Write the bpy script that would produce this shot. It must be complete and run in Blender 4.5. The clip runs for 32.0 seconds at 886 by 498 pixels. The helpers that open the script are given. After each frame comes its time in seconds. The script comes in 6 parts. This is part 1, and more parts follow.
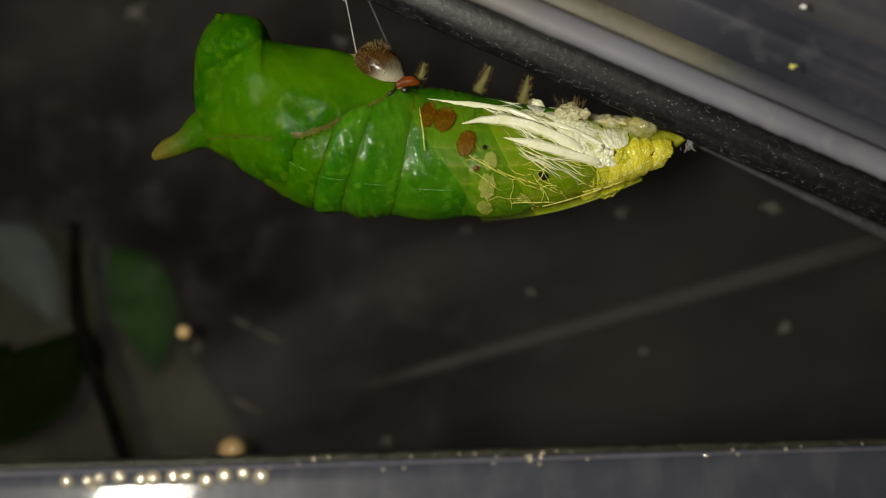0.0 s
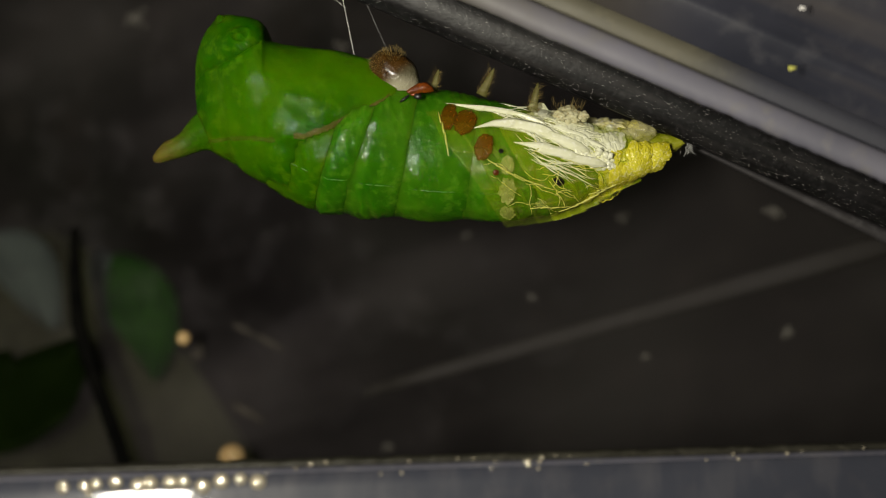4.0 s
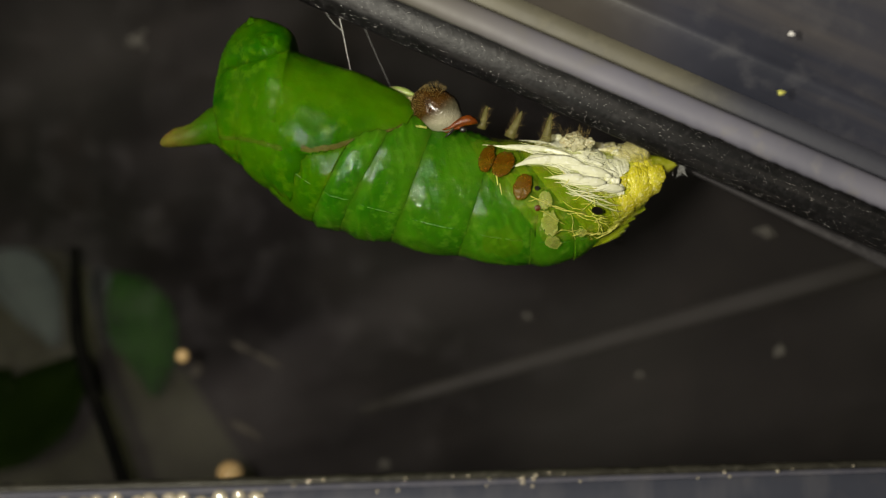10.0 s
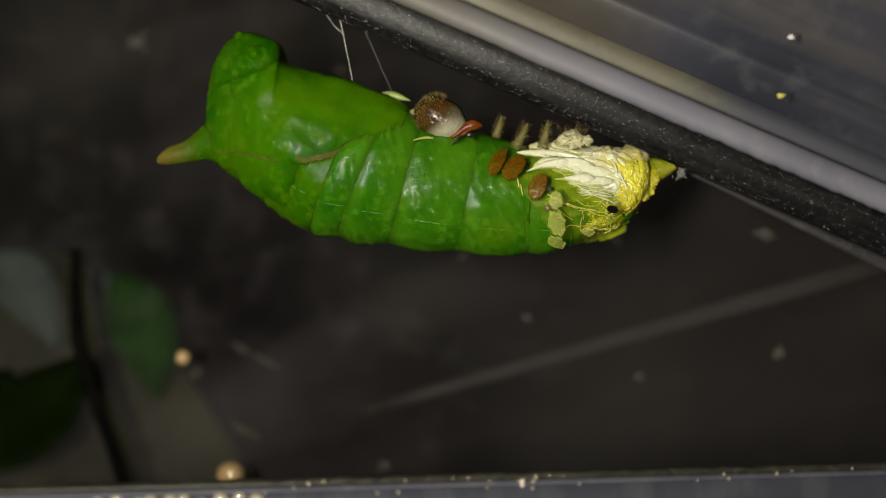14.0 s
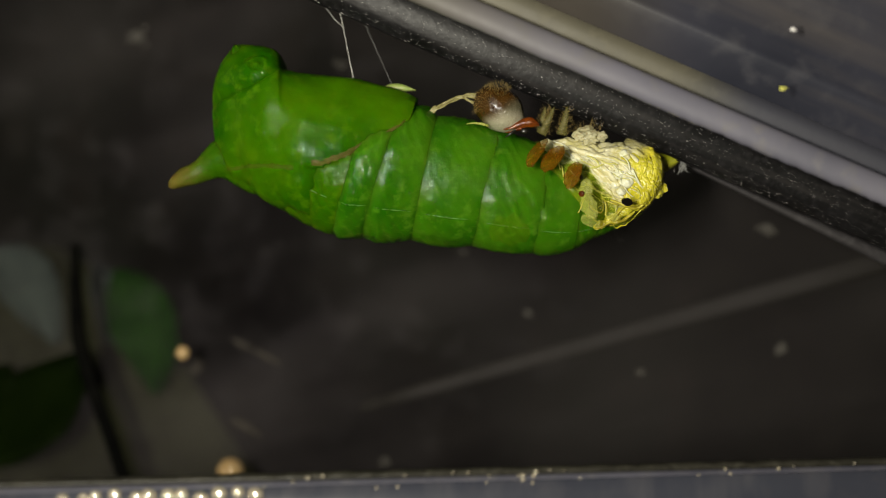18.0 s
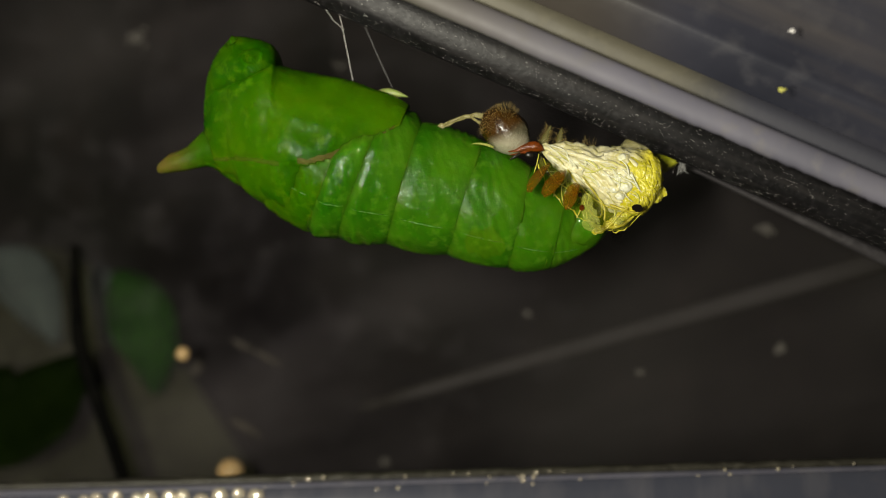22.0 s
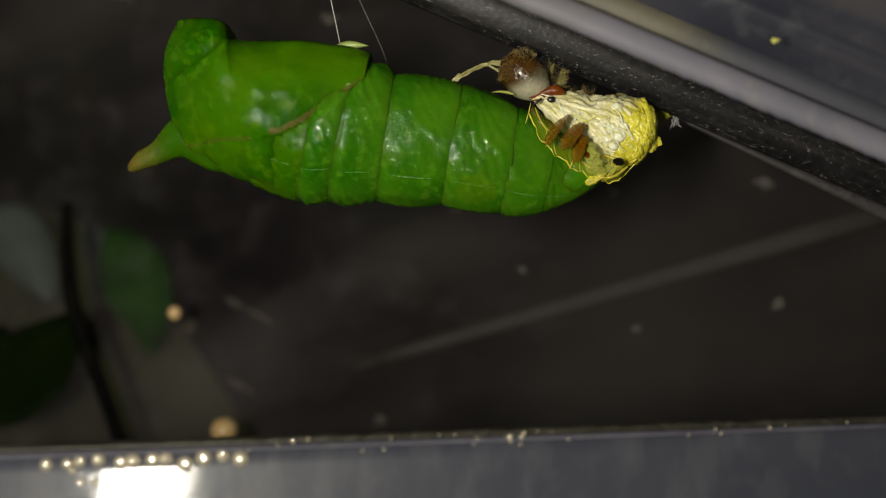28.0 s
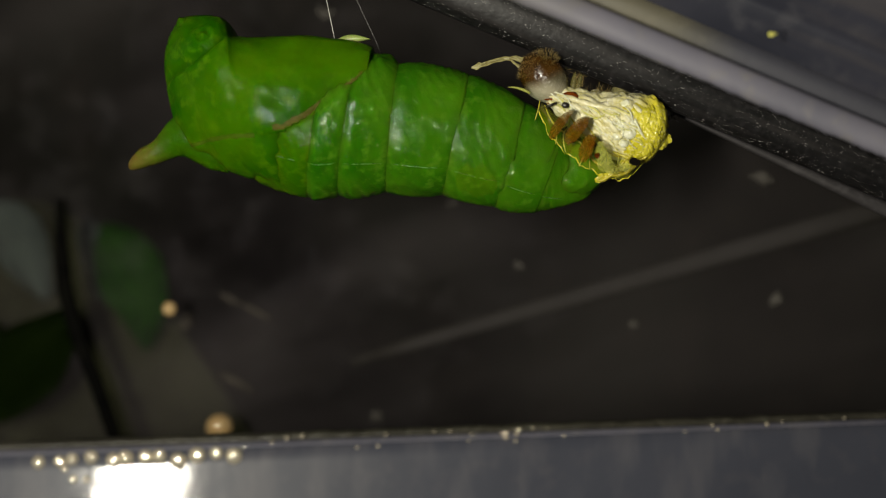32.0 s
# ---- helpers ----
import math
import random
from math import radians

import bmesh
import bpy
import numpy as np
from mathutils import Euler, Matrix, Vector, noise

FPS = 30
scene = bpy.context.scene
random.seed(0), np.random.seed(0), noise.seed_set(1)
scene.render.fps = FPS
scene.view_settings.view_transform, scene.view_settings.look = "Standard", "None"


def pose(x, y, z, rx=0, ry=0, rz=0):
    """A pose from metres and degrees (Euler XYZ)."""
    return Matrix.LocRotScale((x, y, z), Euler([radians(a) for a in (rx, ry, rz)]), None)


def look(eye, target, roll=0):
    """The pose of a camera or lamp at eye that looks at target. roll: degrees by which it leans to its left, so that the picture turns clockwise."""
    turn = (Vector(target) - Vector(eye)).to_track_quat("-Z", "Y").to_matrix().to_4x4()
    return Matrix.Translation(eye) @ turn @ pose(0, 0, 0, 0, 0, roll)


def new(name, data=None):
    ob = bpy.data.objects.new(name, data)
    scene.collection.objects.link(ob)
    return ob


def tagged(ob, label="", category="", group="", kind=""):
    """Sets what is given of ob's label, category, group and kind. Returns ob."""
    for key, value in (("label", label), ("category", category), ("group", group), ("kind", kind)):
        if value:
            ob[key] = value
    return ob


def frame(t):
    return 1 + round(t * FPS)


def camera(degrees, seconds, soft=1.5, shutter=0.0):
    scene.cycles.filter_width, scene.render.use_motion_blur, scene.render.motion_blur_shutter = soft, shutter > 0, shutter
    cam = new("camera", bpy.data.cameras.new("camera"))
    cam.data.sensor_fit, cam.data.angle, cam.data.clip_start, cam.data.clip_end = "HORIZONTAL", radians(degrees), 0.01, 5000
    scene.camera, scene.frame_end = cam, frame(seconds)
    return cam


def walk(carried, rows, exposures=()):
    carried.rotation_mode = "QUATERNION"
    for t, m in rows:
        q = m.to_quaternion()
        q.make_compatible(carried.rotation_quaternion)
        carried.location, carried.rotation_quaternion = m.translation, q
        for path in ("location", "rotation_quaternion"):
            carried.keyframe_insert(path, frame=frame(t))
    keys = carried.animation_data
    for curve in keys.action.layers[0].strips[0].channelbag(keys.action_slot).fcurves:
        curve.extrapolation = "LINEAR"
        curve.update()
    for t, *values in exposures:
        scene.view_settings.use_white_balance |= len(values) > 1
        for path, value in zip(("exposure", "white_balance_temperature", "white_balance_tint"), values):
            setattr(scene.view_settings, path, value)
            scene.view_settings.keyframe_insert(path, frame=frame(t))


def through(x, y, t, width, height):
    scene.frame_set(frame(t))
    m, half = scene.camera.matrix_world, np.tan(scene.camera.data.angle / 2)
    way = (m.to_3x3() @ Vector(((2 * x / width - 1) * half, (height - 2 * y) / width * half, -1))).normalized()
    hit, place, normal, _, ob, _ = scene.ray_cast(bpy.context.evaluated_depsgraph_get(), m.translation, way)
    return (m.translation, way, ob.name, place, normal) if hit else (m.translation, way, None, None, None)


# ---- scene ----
# The place: a clear plastic rearing box at night, lit by one small lamp beside the lens. Metres; the lens starts 0.12 m above the table.
BASE_Z = 0.12
LENS = 40.2
cam = camera(LENS, 32.0, 1.0)
cam.data.dof.use_dof = True
cam.data.dof.focus_distance = 0.0828
cam.data.dof.aperture_fstop = 16.0
PATH = [  # seconds, millimetres, degrees of pitch, roll and yaw
    (0, -0.00, 0.00, 0.00, -0.000, -0.000, -0.000),
    (0.5, 0.12, -0.13, 0.02, 0.125, 0.051, 0.054),
    (1, 0.20, -0.01, -0.25, 0.222, -0.021, 0.120),
    (1.5, 0.31, 0.03, -0.05, 0.037, 0.085, 0.196),
    (2, 0.42, 0.28, -0.44, 0.279, 0.115, 0.280),
    (2.5, 0.23, 0.08, -0.27, 0.082, -0.032, 0.155),
    (3, 0.15, 0.35, -0.52, 0.055, 0.068, 0.109),
    (3.5, 0.10, 0.49, -0.37, -0.103, 0.080, 0.091),
    (4, 0.61, 0.36, -0.34, 0.433, 0.153, 0.358),
    (4.5, 0.72, -0.53, -0.21, 1.163, 0.085, 0.360),
    (6.5, 0.98, -0.95, -0.10, 1.446, 0.214, 0.385),
    (7, 0.80, -0.95, 0.13, 1.246, 0.066, 0.268),
    (7.5, 0.67, -1.05, 0.05, 1.207, 0.103, 0.193),
    (8, 0.77, -0.95, -0.11, 1.272, 0.142, 0.263),
    (8.5, 0.83, -0.81, -0.15, 1.232, 0.083, 0.303),
    (9, 0.68, -0.81, -0.08, 1.231, 0.065, 0.201),
    (9.5, 0.60, -0.90, 0.04, 1.125, 0.049, 0.152),
    (10, 0.72, -0.92, -0.04, 1.171, 0.074, 0.237),
    (10.5, 0.72, -0.92, -0.04, 1.171, 0.074, 0.237),
    (11, 0.62, -1.05, 0.20, 1.057, 0.073, 0.166),
    (11.5, 0.85, -0.87, -0.09, 1.165, 0.032, 0.325),
    (12, 0.84, -0.88, -0.12, 1.162, -0.022, 0.323),
    (12.5, 0.73, -0.89, 0.20, 0.909, 0.025, 0.237),
    (13, 0.84, -0.83, 0.05, 0.979, 0.007, 0.321),
    (13.5, 0.60, -1.13, 0.08, 1.278, 0.038, 0.164),
    (14, 0.67, -1.09, 0.08, 1.195, 0.031, 0.214),
    (14.5, 0.80, -0.93, 0.13, 1.088, 0.083, 0.285),
    (16.5, 0.68, -0.90, 0.16, 0.993, 0.131, 0.207),
    (17, 0.87, -0.74, 0.09, 1.016, 0.016, 0.344),
    (17.5, 0.84, -0.44, 0.02, 0.995, 0.224, 0.297),
    (18, 0.88, -0.69, -0.29, 1.172, -0.016, 0.365),
    (18.5, 0.88, -0.74, -0.16, 1.111, 0.073, 0.341),
    (19, 0.87, -0.68, -0.18, 1.141, 0.161, 0.337),
    (19.5, 0.83, -0.80, -0.14, 1.073, 0.006, 0.323),
    (20, 0.84, -0.75, 0.08, 0.999, 0.116, 0.316),
    (20.5, 0.79, -0.81, 0.08, 1.002, 0.072, 0.294),
    (21, 0.71, -0.77, -0.04, 1.045, 0.050, 0.224),
    (21.5, 0.75, -0.81, -0.05, 1.057, 0.074, 0.244),
    (22, 0.80, -0.82, -0.08, 1.084, 0.083, 0.299),
    (22.5, 0.81, -0.83, 0.08, 1.026, 0.003, 0.309),
    (23, 0.83, -0.89, 0.04, 0.988, 0.037, 0.308),
    (23.5, 0.91, -0.68, 0.05, 0.956, 0.104, 0.352),
    (24, 0.86, -0.75, 0.06, 0.967, 0.146, 0.323),
    (24.5, 0.75, -0.63, 0.13, 0.781, 0.152, 0.232),
    (25, 0.47, -0.31, -0.31, 0.625, 0.129, 0.167),
    (25.5, 1.01, -0.08, -0.22, 0.333, 0.154, 0.443),
    (26, 2.29, 1.98, 0.03, -2.475, 0.316, 0.953),
    (26.5, 2.79, 1.46, 0.55, -1.856, 0.666, 1.077),
    (28.5, 2.50, 0.56, 0.32, -1.209, 0.490, 0.957),
    (29, 2.44, 0.79, 0.32, -1.427, 0.527, 0.924),
    (29.5, 2.40, 0.84, 0.28, -1.411, 0.511, 0.898),
    (30, 2.50, 0.90, 0.28, -1.572, 0.503, 0.971),
    (30.5, 2.34, 0.96, 0.35, -1.649, 0.600, 0.862),
    (31, 2.47, 0.58, 0.33, -1.069, 0.591, 0.858),
    (31.5, 2.84, 0.45, 0.35, -0.785, 0.491, 0.925),
    (32, 2.85, 1.05, 0.36, -1.446, 0.563, 0.935),
]
walk(cam, [(t, pose(x / 1000, y / 1000, BASE_Z + z / 1000, 90 + pitch, roll, yaw)) for t, x, y, z, pitch, roll, yaw in PATH],
     [(0, -0.15), (4.3, -0.14), (6.5, 0.04), (24.4, 0.05), (25.8, -0.15), (32, -0.15)])

# ---- light ----
world = bpy.data.worlds.new("night_room")
scene.world = world
world.use_nodes = True
world.node_tree.nodes["Background"].inputs[0].default_value = (0.66, 0.6, 0.54, 1)
world.node_tree.nodes["Background"].inputs[1].default_value = 0.15

lamp_data = bpy.data.lights.new("small_lamp", "AREA")
lamp_data.shape, lamp_data.size, lamp_data.size_y = "RECTANGLE", 0.0085, 0.024
lamp_data.energy, lamp_data.color = 0.109, (1.0, 0.95, 0.8)
lamp = new("small_lamp", lamp_data)
lamp.matrix_basis = look((-0.022, -0.006, BASE_Z + 0.003), (0.006, 0.085, BASE_Z + 0.004))

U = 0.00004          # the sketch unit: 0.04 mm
AXIS_Y = 0.0857      # depth of the pupa's middle plane
FOCAL = 2142.3


def spot(u, v, depth):
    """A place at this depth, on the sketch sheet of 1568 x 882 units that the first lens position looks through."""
    return Vector(((u - 784) / FOCAL * depth, depth, BASE_Z + (441 - v) / FOCAL * depth))


def body_at(u, v):
    """x and z of the pupa's sketch, in its resting posture."""
    return (u - 784) * U + 0.00033, BASE_Z + (441 - v) * U + 0.0016


# ---- materials ----
def surface(name, tones, scale, rough=0.4, bump=0.0, bump_scale=None, sub=0.0, sub_radius=(0.4, 1.0, 0.2), coat=0.0, through=0.0, spec=0.5, detail=6.0, metal=0.0, rough_var=0.1, sparkle=0.0, wet=0.0, sub_scale=0.0012):
    """A procedural surface: two tones and a fleck tone mixed by noise at two scales, with relief; scale per metre."""
    m = bpy.data.materials.new(name)
    m.use_nodes = True
    nt = m.node_tree
    N, L = nt.nodes, nt.links
    bsdf = N["Principled BSDF"]
    coord = N.new("ShaderNodeTexCoord")
    big = N.new("ShaderNodeTexNoise")
    big.inputs["Scale"].default_value, big.inputs["Detail"].default_value = scale, detail
    fine = N.new("ShaderNodeTexNoise")
    fine.inputs["Scale"].default_value, fine.inputs["Detail"].default_value = scale * 7, 4.0
    L.new(coord.outputs["Object"], big.inputs["Vector"])
    L.new(coord.outputs["Object"], fine.inputs["Vector"])
    ramp = N.new("ShaderNodeValToRGB")
    ramp.color_ramp.elements[0].position, ramp.color_ramp.elements[1].position = 0.36, 0.64
    ramp.color_ramp.elements[0].color = (*tones[0], 1)
    ramp.color_ramp.elements[1].color = (*tones[1], 1)
    L.new(big.outputs["Fac"], ramp.inputs["Fac"])
    mix = N.new("ShaderNodeMix")
    mix.data_type = "RGBA"
    fleck = N.new("ShaderNodeValToRGB")
    fleck.color_ramp.elements[0].position, fleck.color_ramp.elements[1].position = 0.52, 0.72
    L.new(fine.outputs["Fac"], fleck.inputs["Fac"])
    L.new(fleck.outputs["Color"], mix.inputs["Factor"])
    L.new(ramp.outputs["Color"], mix.inputs["A"])
    mix.inputs["B"].default_value = (*(tones[2] if len(tones) > 2 else tones[1]), 1)
    L.new(mix.outputs["Result"], bsdf.inputs["Base Color"])
    rr = N.new("ShaderNodeMapRange")
    rr.inputs["To Min"].default_value, rr.inputs["To Max"].default_value = max(rough - rough_var, 0.03), rough + rough_var
    L.new(fine.outputs["Fac"], rr.inputs["Value"])
    L.new(rr.outputs["Result"], bsdf.inputs["Roughness"])
    bsdf.inputs["Specular IOR Level"].default_value = spec
    bsdf.inputs["Coat Weight"].default_value = coat
    bsdf.inputs["Coat Roughness"].default_value = 0.12
    if wet:
        film = N.new("ShaderNodeTexNoise")
        film.inputs["Scale"].default_value, film.inputs["Detail"].default_value = 1100, 5.0
        L.new(coord.outputs["Object"], film.inputs["Vector"])
        gloss = N.new("ShaderNodeMapRange")
        gloss.inputs["From Min"].default_value, gloss.inputs["From Max"].default_value = 0.44, 0.66
        gloss.inputs["To Min"].default_value, gloss.inputs["To Max"].default_value = 0.0, wet
        L.new(film.outputs["Fac"], gloss.inputs["Value"])
        L.new(gloss.outputs["Result"], bsdf.inputs["Coat Weight"])
        bsdf.inputs["Coat Roughness"].default_value = 0.08
        bsdf.inputs["Coat IOR"].default_value = 1.7
        wave, swell_ = N.new("ShaderNodeTexNoise"), N.new("ShaderNodeBump")
        wave.inputs["Scale"].default_value, wave.inputs["Detail"].default_value = 1300, 2.0
        swell_.inputs["Strength"].default_value, swell_.inputs["Distance"].default_value = 0.8, 0.00016
        glint, drops = N.new("ShaderNodeTexNoise"), N.new("ShaderNodeBump")
        glint.inputs["Scale"].default_value, glint.inputs["Detail"].default_value = 6500, 1.0
        drops.inputs["Strength"].default_value, drops.inputs["Distance"].default_value = 1.0, 0.00006
        L.new(coord.outputs["Object"], wave.inputs["Vector"])
        L.new(coord.outputs["Object"], glint.inputs["Vector"])
        L.new(wave.outputs["Fac"], swell_.inputs["Height"])
        L.new(glint.outputs["Fac"], drops.inputs["Height"])
        L.new(swell_.outputs["Normal"], drops.inputs["Normal"])
        L.new(drops.outputs["Normal"], bsdf.inputs["Coat Normal"])
    bsdf.inputs["Metallic"].default_value = metal
    if sub:
        bsdf.inputs["Subsurface Weight"].default_value = sub
        bsdf.inputs["Subsurface Radius"].default_value = sub_radius
        bsdf.inputs["Subsurface Scale"].default_value = sub_scale
    if bump:
        relief = N.new("ShaderNodeTexNoise")
        relief.inputs["Scale"].default_value, relief.inputs["Detail"].default_value = bump_scale or scale * 4, 5.0
        L.new(coord.outputs["Object"], relief.inputs["Vector"])
        b = N.new("ShaderNodeBump")
        b.inputs["Strength"].default_value, b.inputs["Distance"].default_value = bump, 0.0003
        L.new(relief.outputs["Fac"], b.inputs["Height"])
        last = b
        if sparkle:
            grain = N.new("ShaderNodeTexNoise")
            grain.inputs["Scale"].default_value, grain.inputs["Detail"].default_value = 8500, 1.0
            L.new(coord.outputs["Object"], grain.inputs["Vector"])
            last = N.new("ShaderNodeBump")
            last.inputs["Strength"].default_value, last.inputs["Distance"].default_value = sparkle, 0.00006
            L.new(grain.outputs["Fac"], last.inputs["Height"])
            L.new(b.outputs["Normal"], last.inputs["Normal"])
        L.new(last.outputs["Normal"], bsdf.inputs["Normal"])
    if through:
        clear = N.new("ShaderNodeBsdfTransparent")
        clear.inputs["Color"].default_value = (1.0, 1.0, 0.92, 1)
        blend = N.new("ShaderNodeMixShader")
        blend.inputs["Fac"].default_value = through
        L.new(bsdf.outputs["BSDF"], blend.inputs[1])
        L.new(clear.outputs["BSDF"], blend.inputs[2])
        L.new(blend.outputs["Shader"], N["Material Output"].inputs["Surface"])
    return m


def graded(m, axis, lo, hi, tone):
    """Lets the colour pass over to another tone along an axis of the thing itself."""
    N, L = m.node_tree.nodes, m.node_tree.links
    coord, dot, ramp, mix = N.new("ShaderNodeTexCoord"), N.new("ShaderNodeVectorMath"), N.new("ShaderNodeMapRange"), N.new("ShaderNodeMix")
    dot.operation, mix.data_type, ramp.interpolation_type = "DOT_PRODUCT", "RGBA", "SMOOTHSTEP"
    dot.inputs[1].default_value = axis
    ramp.inputs["From Min"].default_value, ramp.inputs["From Max"].default_value = lo, hi
    mix.inputs["B"].default_value = (*tone, 1)
    base = N["Principled BSDF"].inputs["Base Color"]
    before = base.links[0].from_socket
    L.new(coord.outputs["Object"], dot.inputs[0])
    L.new(dot.outputs["Value"], ramp.inputs["Value"])
    L.new(ramp.outputs["Result"], mix.inputs["Factor"])
    L.new(before, mix.inputs["A"])
    L.new(mix.outputs["Result"], base)


def streaked(m, lean, along, across, tone, amount):
    """Mixes in a second tone in streaks that run along one direction in the x-z plane."""
    N, L = m.node_tree.nodes, m.node_tree.links
    coord, turn, wide, ramp, mix = N.new("ShaderNodeTexCoord"), N.new("ShaderNodeMapping"), N.new("ShaderNodeTexNoise"), N.new("ShaderNodeMapRange"), N.new("ShaderNodeMix")
    stretch = N.new("ShaderNodeMapping")
    turn.inputs["Rotation"].default_value = (0, lean, 0)
    stretch.inputs["Scale"].default_value = (along, across, across)
    wide.inputs["Scale"].default_value, wide.inputs["Detail"].default_value = 1.0, 5.0
    mix.data_type = "RGBA"
    ramp.inputs["From Min"].default_value, ramp.inputs["From Max"].default_value, ramp.inputs["To Max"].default_value = 0.48, 0.75, amount
    mix.inputs["B"].default_value = (*tone, 1)
    base = N["Principled BSDF"].inputs["Base Color"]
    before = base.links[0].from_socket
    L.new(coord.outputs["Object"], turn.inputs["Vector"])
    L.new(turn.outputs["Vector"], stretch.inputs["Vector"])
    L.new(stretch.outputs["Vector"], wide.inputs["Vector"])
    L.new(wide.outputs["Fac"], ramp.inputs["Value"])
    L.new(ramp.outputs["Result"], mix.inputs["Factor"])
    L.new(before, mix.inputs["A"])
    L.new(mix.outputs["Result"], base)


GREEN = surface("pupa_green", ((0.012, 0.087, 0.0003), (0.052, 0.146, 0.0006), (0.062, 0.158, 0.0012)), 150, 0.35, 0.3, 900, sub=0.9, rough_var=0.08, spec=0.02, detail=3.5, wet=0.32, sub_scale=0.0025)
GREEN_ABDOMEN = surface("abdomen_green", ((0.018, 0.107, 0.0015), (0.055, 0.17, 0.0035), (0.068, 0.186, 0.007)), 190, 0.3, 0.3, 1100, sub=0.9, rough_var=0.08, spec=0.02, detail=3.5, wet=0.6, sub_scale=0.0025)
HORN = surface("horn_olive", ((0.099, 0.09, 0.009), (0.135, 0.108, 0.018), (0.153, 0.108, 0.0315)), 600, 0.4, 0.3, 2500, sub=0.8, sub_scale=0.002, spec=0.06, wet=0.2)
graded(HORN, (1, 0, 0), -0.0078, -0.0042, (0.032, 0.108, 0.0005))
LINE = surface("wing_seam", ((0.1, 0.075, 0.012), (0.15, 0.1, 0.025)), 1500, 0.4, 0.4, 5000, through=0.5, spec=0.1)
FAINT_LINE = surface("side_line", ((0.1, 0.08, 0.012), (0.14, 0.1, 0.02)), 900, 0.4, 0.4, 5000, through=0.76, spec=0.1)
SEAM = surface("pale_fold", ((0.06, 0.22, 0.02), (0.12, 0.32, 0.07)), 3000, 0.3, through=0.35)
FLAP = surface("pale_green_membrane", ((0.26, 0.36, 0.08), (0.36, 0.42, 0.14)), 1500, 0.3, sub=0.2)
STRAND = surface("dried_strand", ((0.24, 0.2, 0.06), (0.42, 0.38, 0.16), (0.56, 0.54, 0.3)), 1400, 0.22, 0.6, 3000, through=0.35)
PATCH_YELLOW = surface("yellow_patch", ((0.16, 0.3, 0.003), (0.2, 0.34, 0.006)), 700, 0.4, 0.2, 3000, through=0.86, spec=0.2)
SKIN = surface("old_skin", ((0.31806, 0.44175, 0.0053), (0.44175, 0.51243, 0.01325), (0.58311, 0.56544, 0.08835)), 260, 0.2, 0.5, 1600, through=0.72, sparkle=0.5)
SKIN_THIN = surface("old_skin_thin", ((0.2418, 0.3906, 0.0093), (0.372, 0.465, 0.0186), (0.4836, 0.5022, 0.093)), 300, 0.2, 0.5, 1600, through=0.85, sparkle=0.5)
CUFF = surface("skin_cuff", ((0.34, 0.42, 0.006), (0.5, 0.52, 0.02), (0.64, 0.58, 0.1)), 300, 0.2, 0.5, 1600, through=0.8, sparkle=0.5)
SHEATH = surface("tail_sheath", ((0.3, 0.34, 0.008), (0.44, 0.44, 0.03), (0.52, 0.5, 0.1)), 400, 0.3, 0.5, 1600, through=0.35)
OCHRE = surface("ochre_cord", ((0.38, 0.32, 0.015), (0.52, 0.46, 0.04), (0.6, 0.54, 0.12)), 1200, 0.3, 0.4, 2500)
VEIN = surface("yellow_vein", ((0.5, 0.5, 0.06), (0.62, 0.6, 0.16)), 1800, 0.4)
TRACHEA = surface("white_trachea", ((0.66, 0.66, 0.42), (0.76, 0.76, 0.56), (0.82, 0.82, 0.68)), 420, 0.25, 0.3, 1500, sparkle=0.25)
CRUMPLE = surface("crumpled_yellow", ((0.52, 0.46, 0.015), (0.66, 0.6, 0.05), (0.76, 0.72, 0.28)), 700, 0.25, 0.45, 1800, sparkle=0.3)
BROWN = surface("brown_plate", ((0.2, 0.07, 0.002), (0.22, 0.12, 0.004), (0.26, 0.09, 0.004)), 700, 0.25, 0.4, 2500, through=0.22)
HEAP = surface("folded_cream_membrane", ((0.62, 0.57, 0.24), (0.74, 0.7, 0.46), (0.8, 0.78, 0.6)), 800, 0.22, 0.5, 1700, sub=0.2, sub_radius=(1, 0.95, 0.5), sparkle=0.4, wet=0.4, sub_scale=0.0004)
graded(HEAP, (1, 0, -0.3), 0.0002, 0.0018, (0.72, 0.63, 0.05))
FOLD = surface("cream_fold", ((0.6, 0.55, 0.24), (0.74, 0.7, 0.44), (0.8, 0.78, 0.58)), 800, 0.3, 0.4, 1700, sparkle=0.3)
RED = surface("red_brown_collar", ((0.1, 0.02, 0.002), (0.2, 0.045, 0.005), (0.06, 0.014, 0.003)), 1200, 0.2, 0.5, 3000)
CAPSULE = surface("capsule_brown", ((0.035, 0.015, 0.002), (0.065, 0.029, 0.005), (0.1, 0.05, 0.01)), 1200, 0.25, 0.35, 3000, sparkle=0.5, coat=0.35)
graded(CAPSULE, (0.75, -0.1, -0.65), 0.0003, 0.0012, (0.11, 0.098, 0.058))
# below the pearly side, the capsule's bright lower reflection is coloured in
graded(CAPSULE, (0.25, -0.25, -0.93), 0.0006, 0.0016, (0.4, 0.37, 0.26))
BRISTLE = surface("bristle", ((0.18, 0.12, 0.03), (0.3, 0.22, 0.07)), 3000, 0.4)
LEG = surface("leg_cuticle", ((0.12, 0.11, 0.025), (0.26, 0.24, 0.09), (0.16, 0.1, 0.03)), 1400, 0.25, 0.3, 4000, through=0.45)
PALE_FLESH = surface("pale_membrane", ((0.66, 0.62, 0.36), (0.78, 0.75, 0.5), (0.62, 0.5, 0.26)), 700, 0.2, 0.4, 1800, through=0.4, sparkle=0.4)
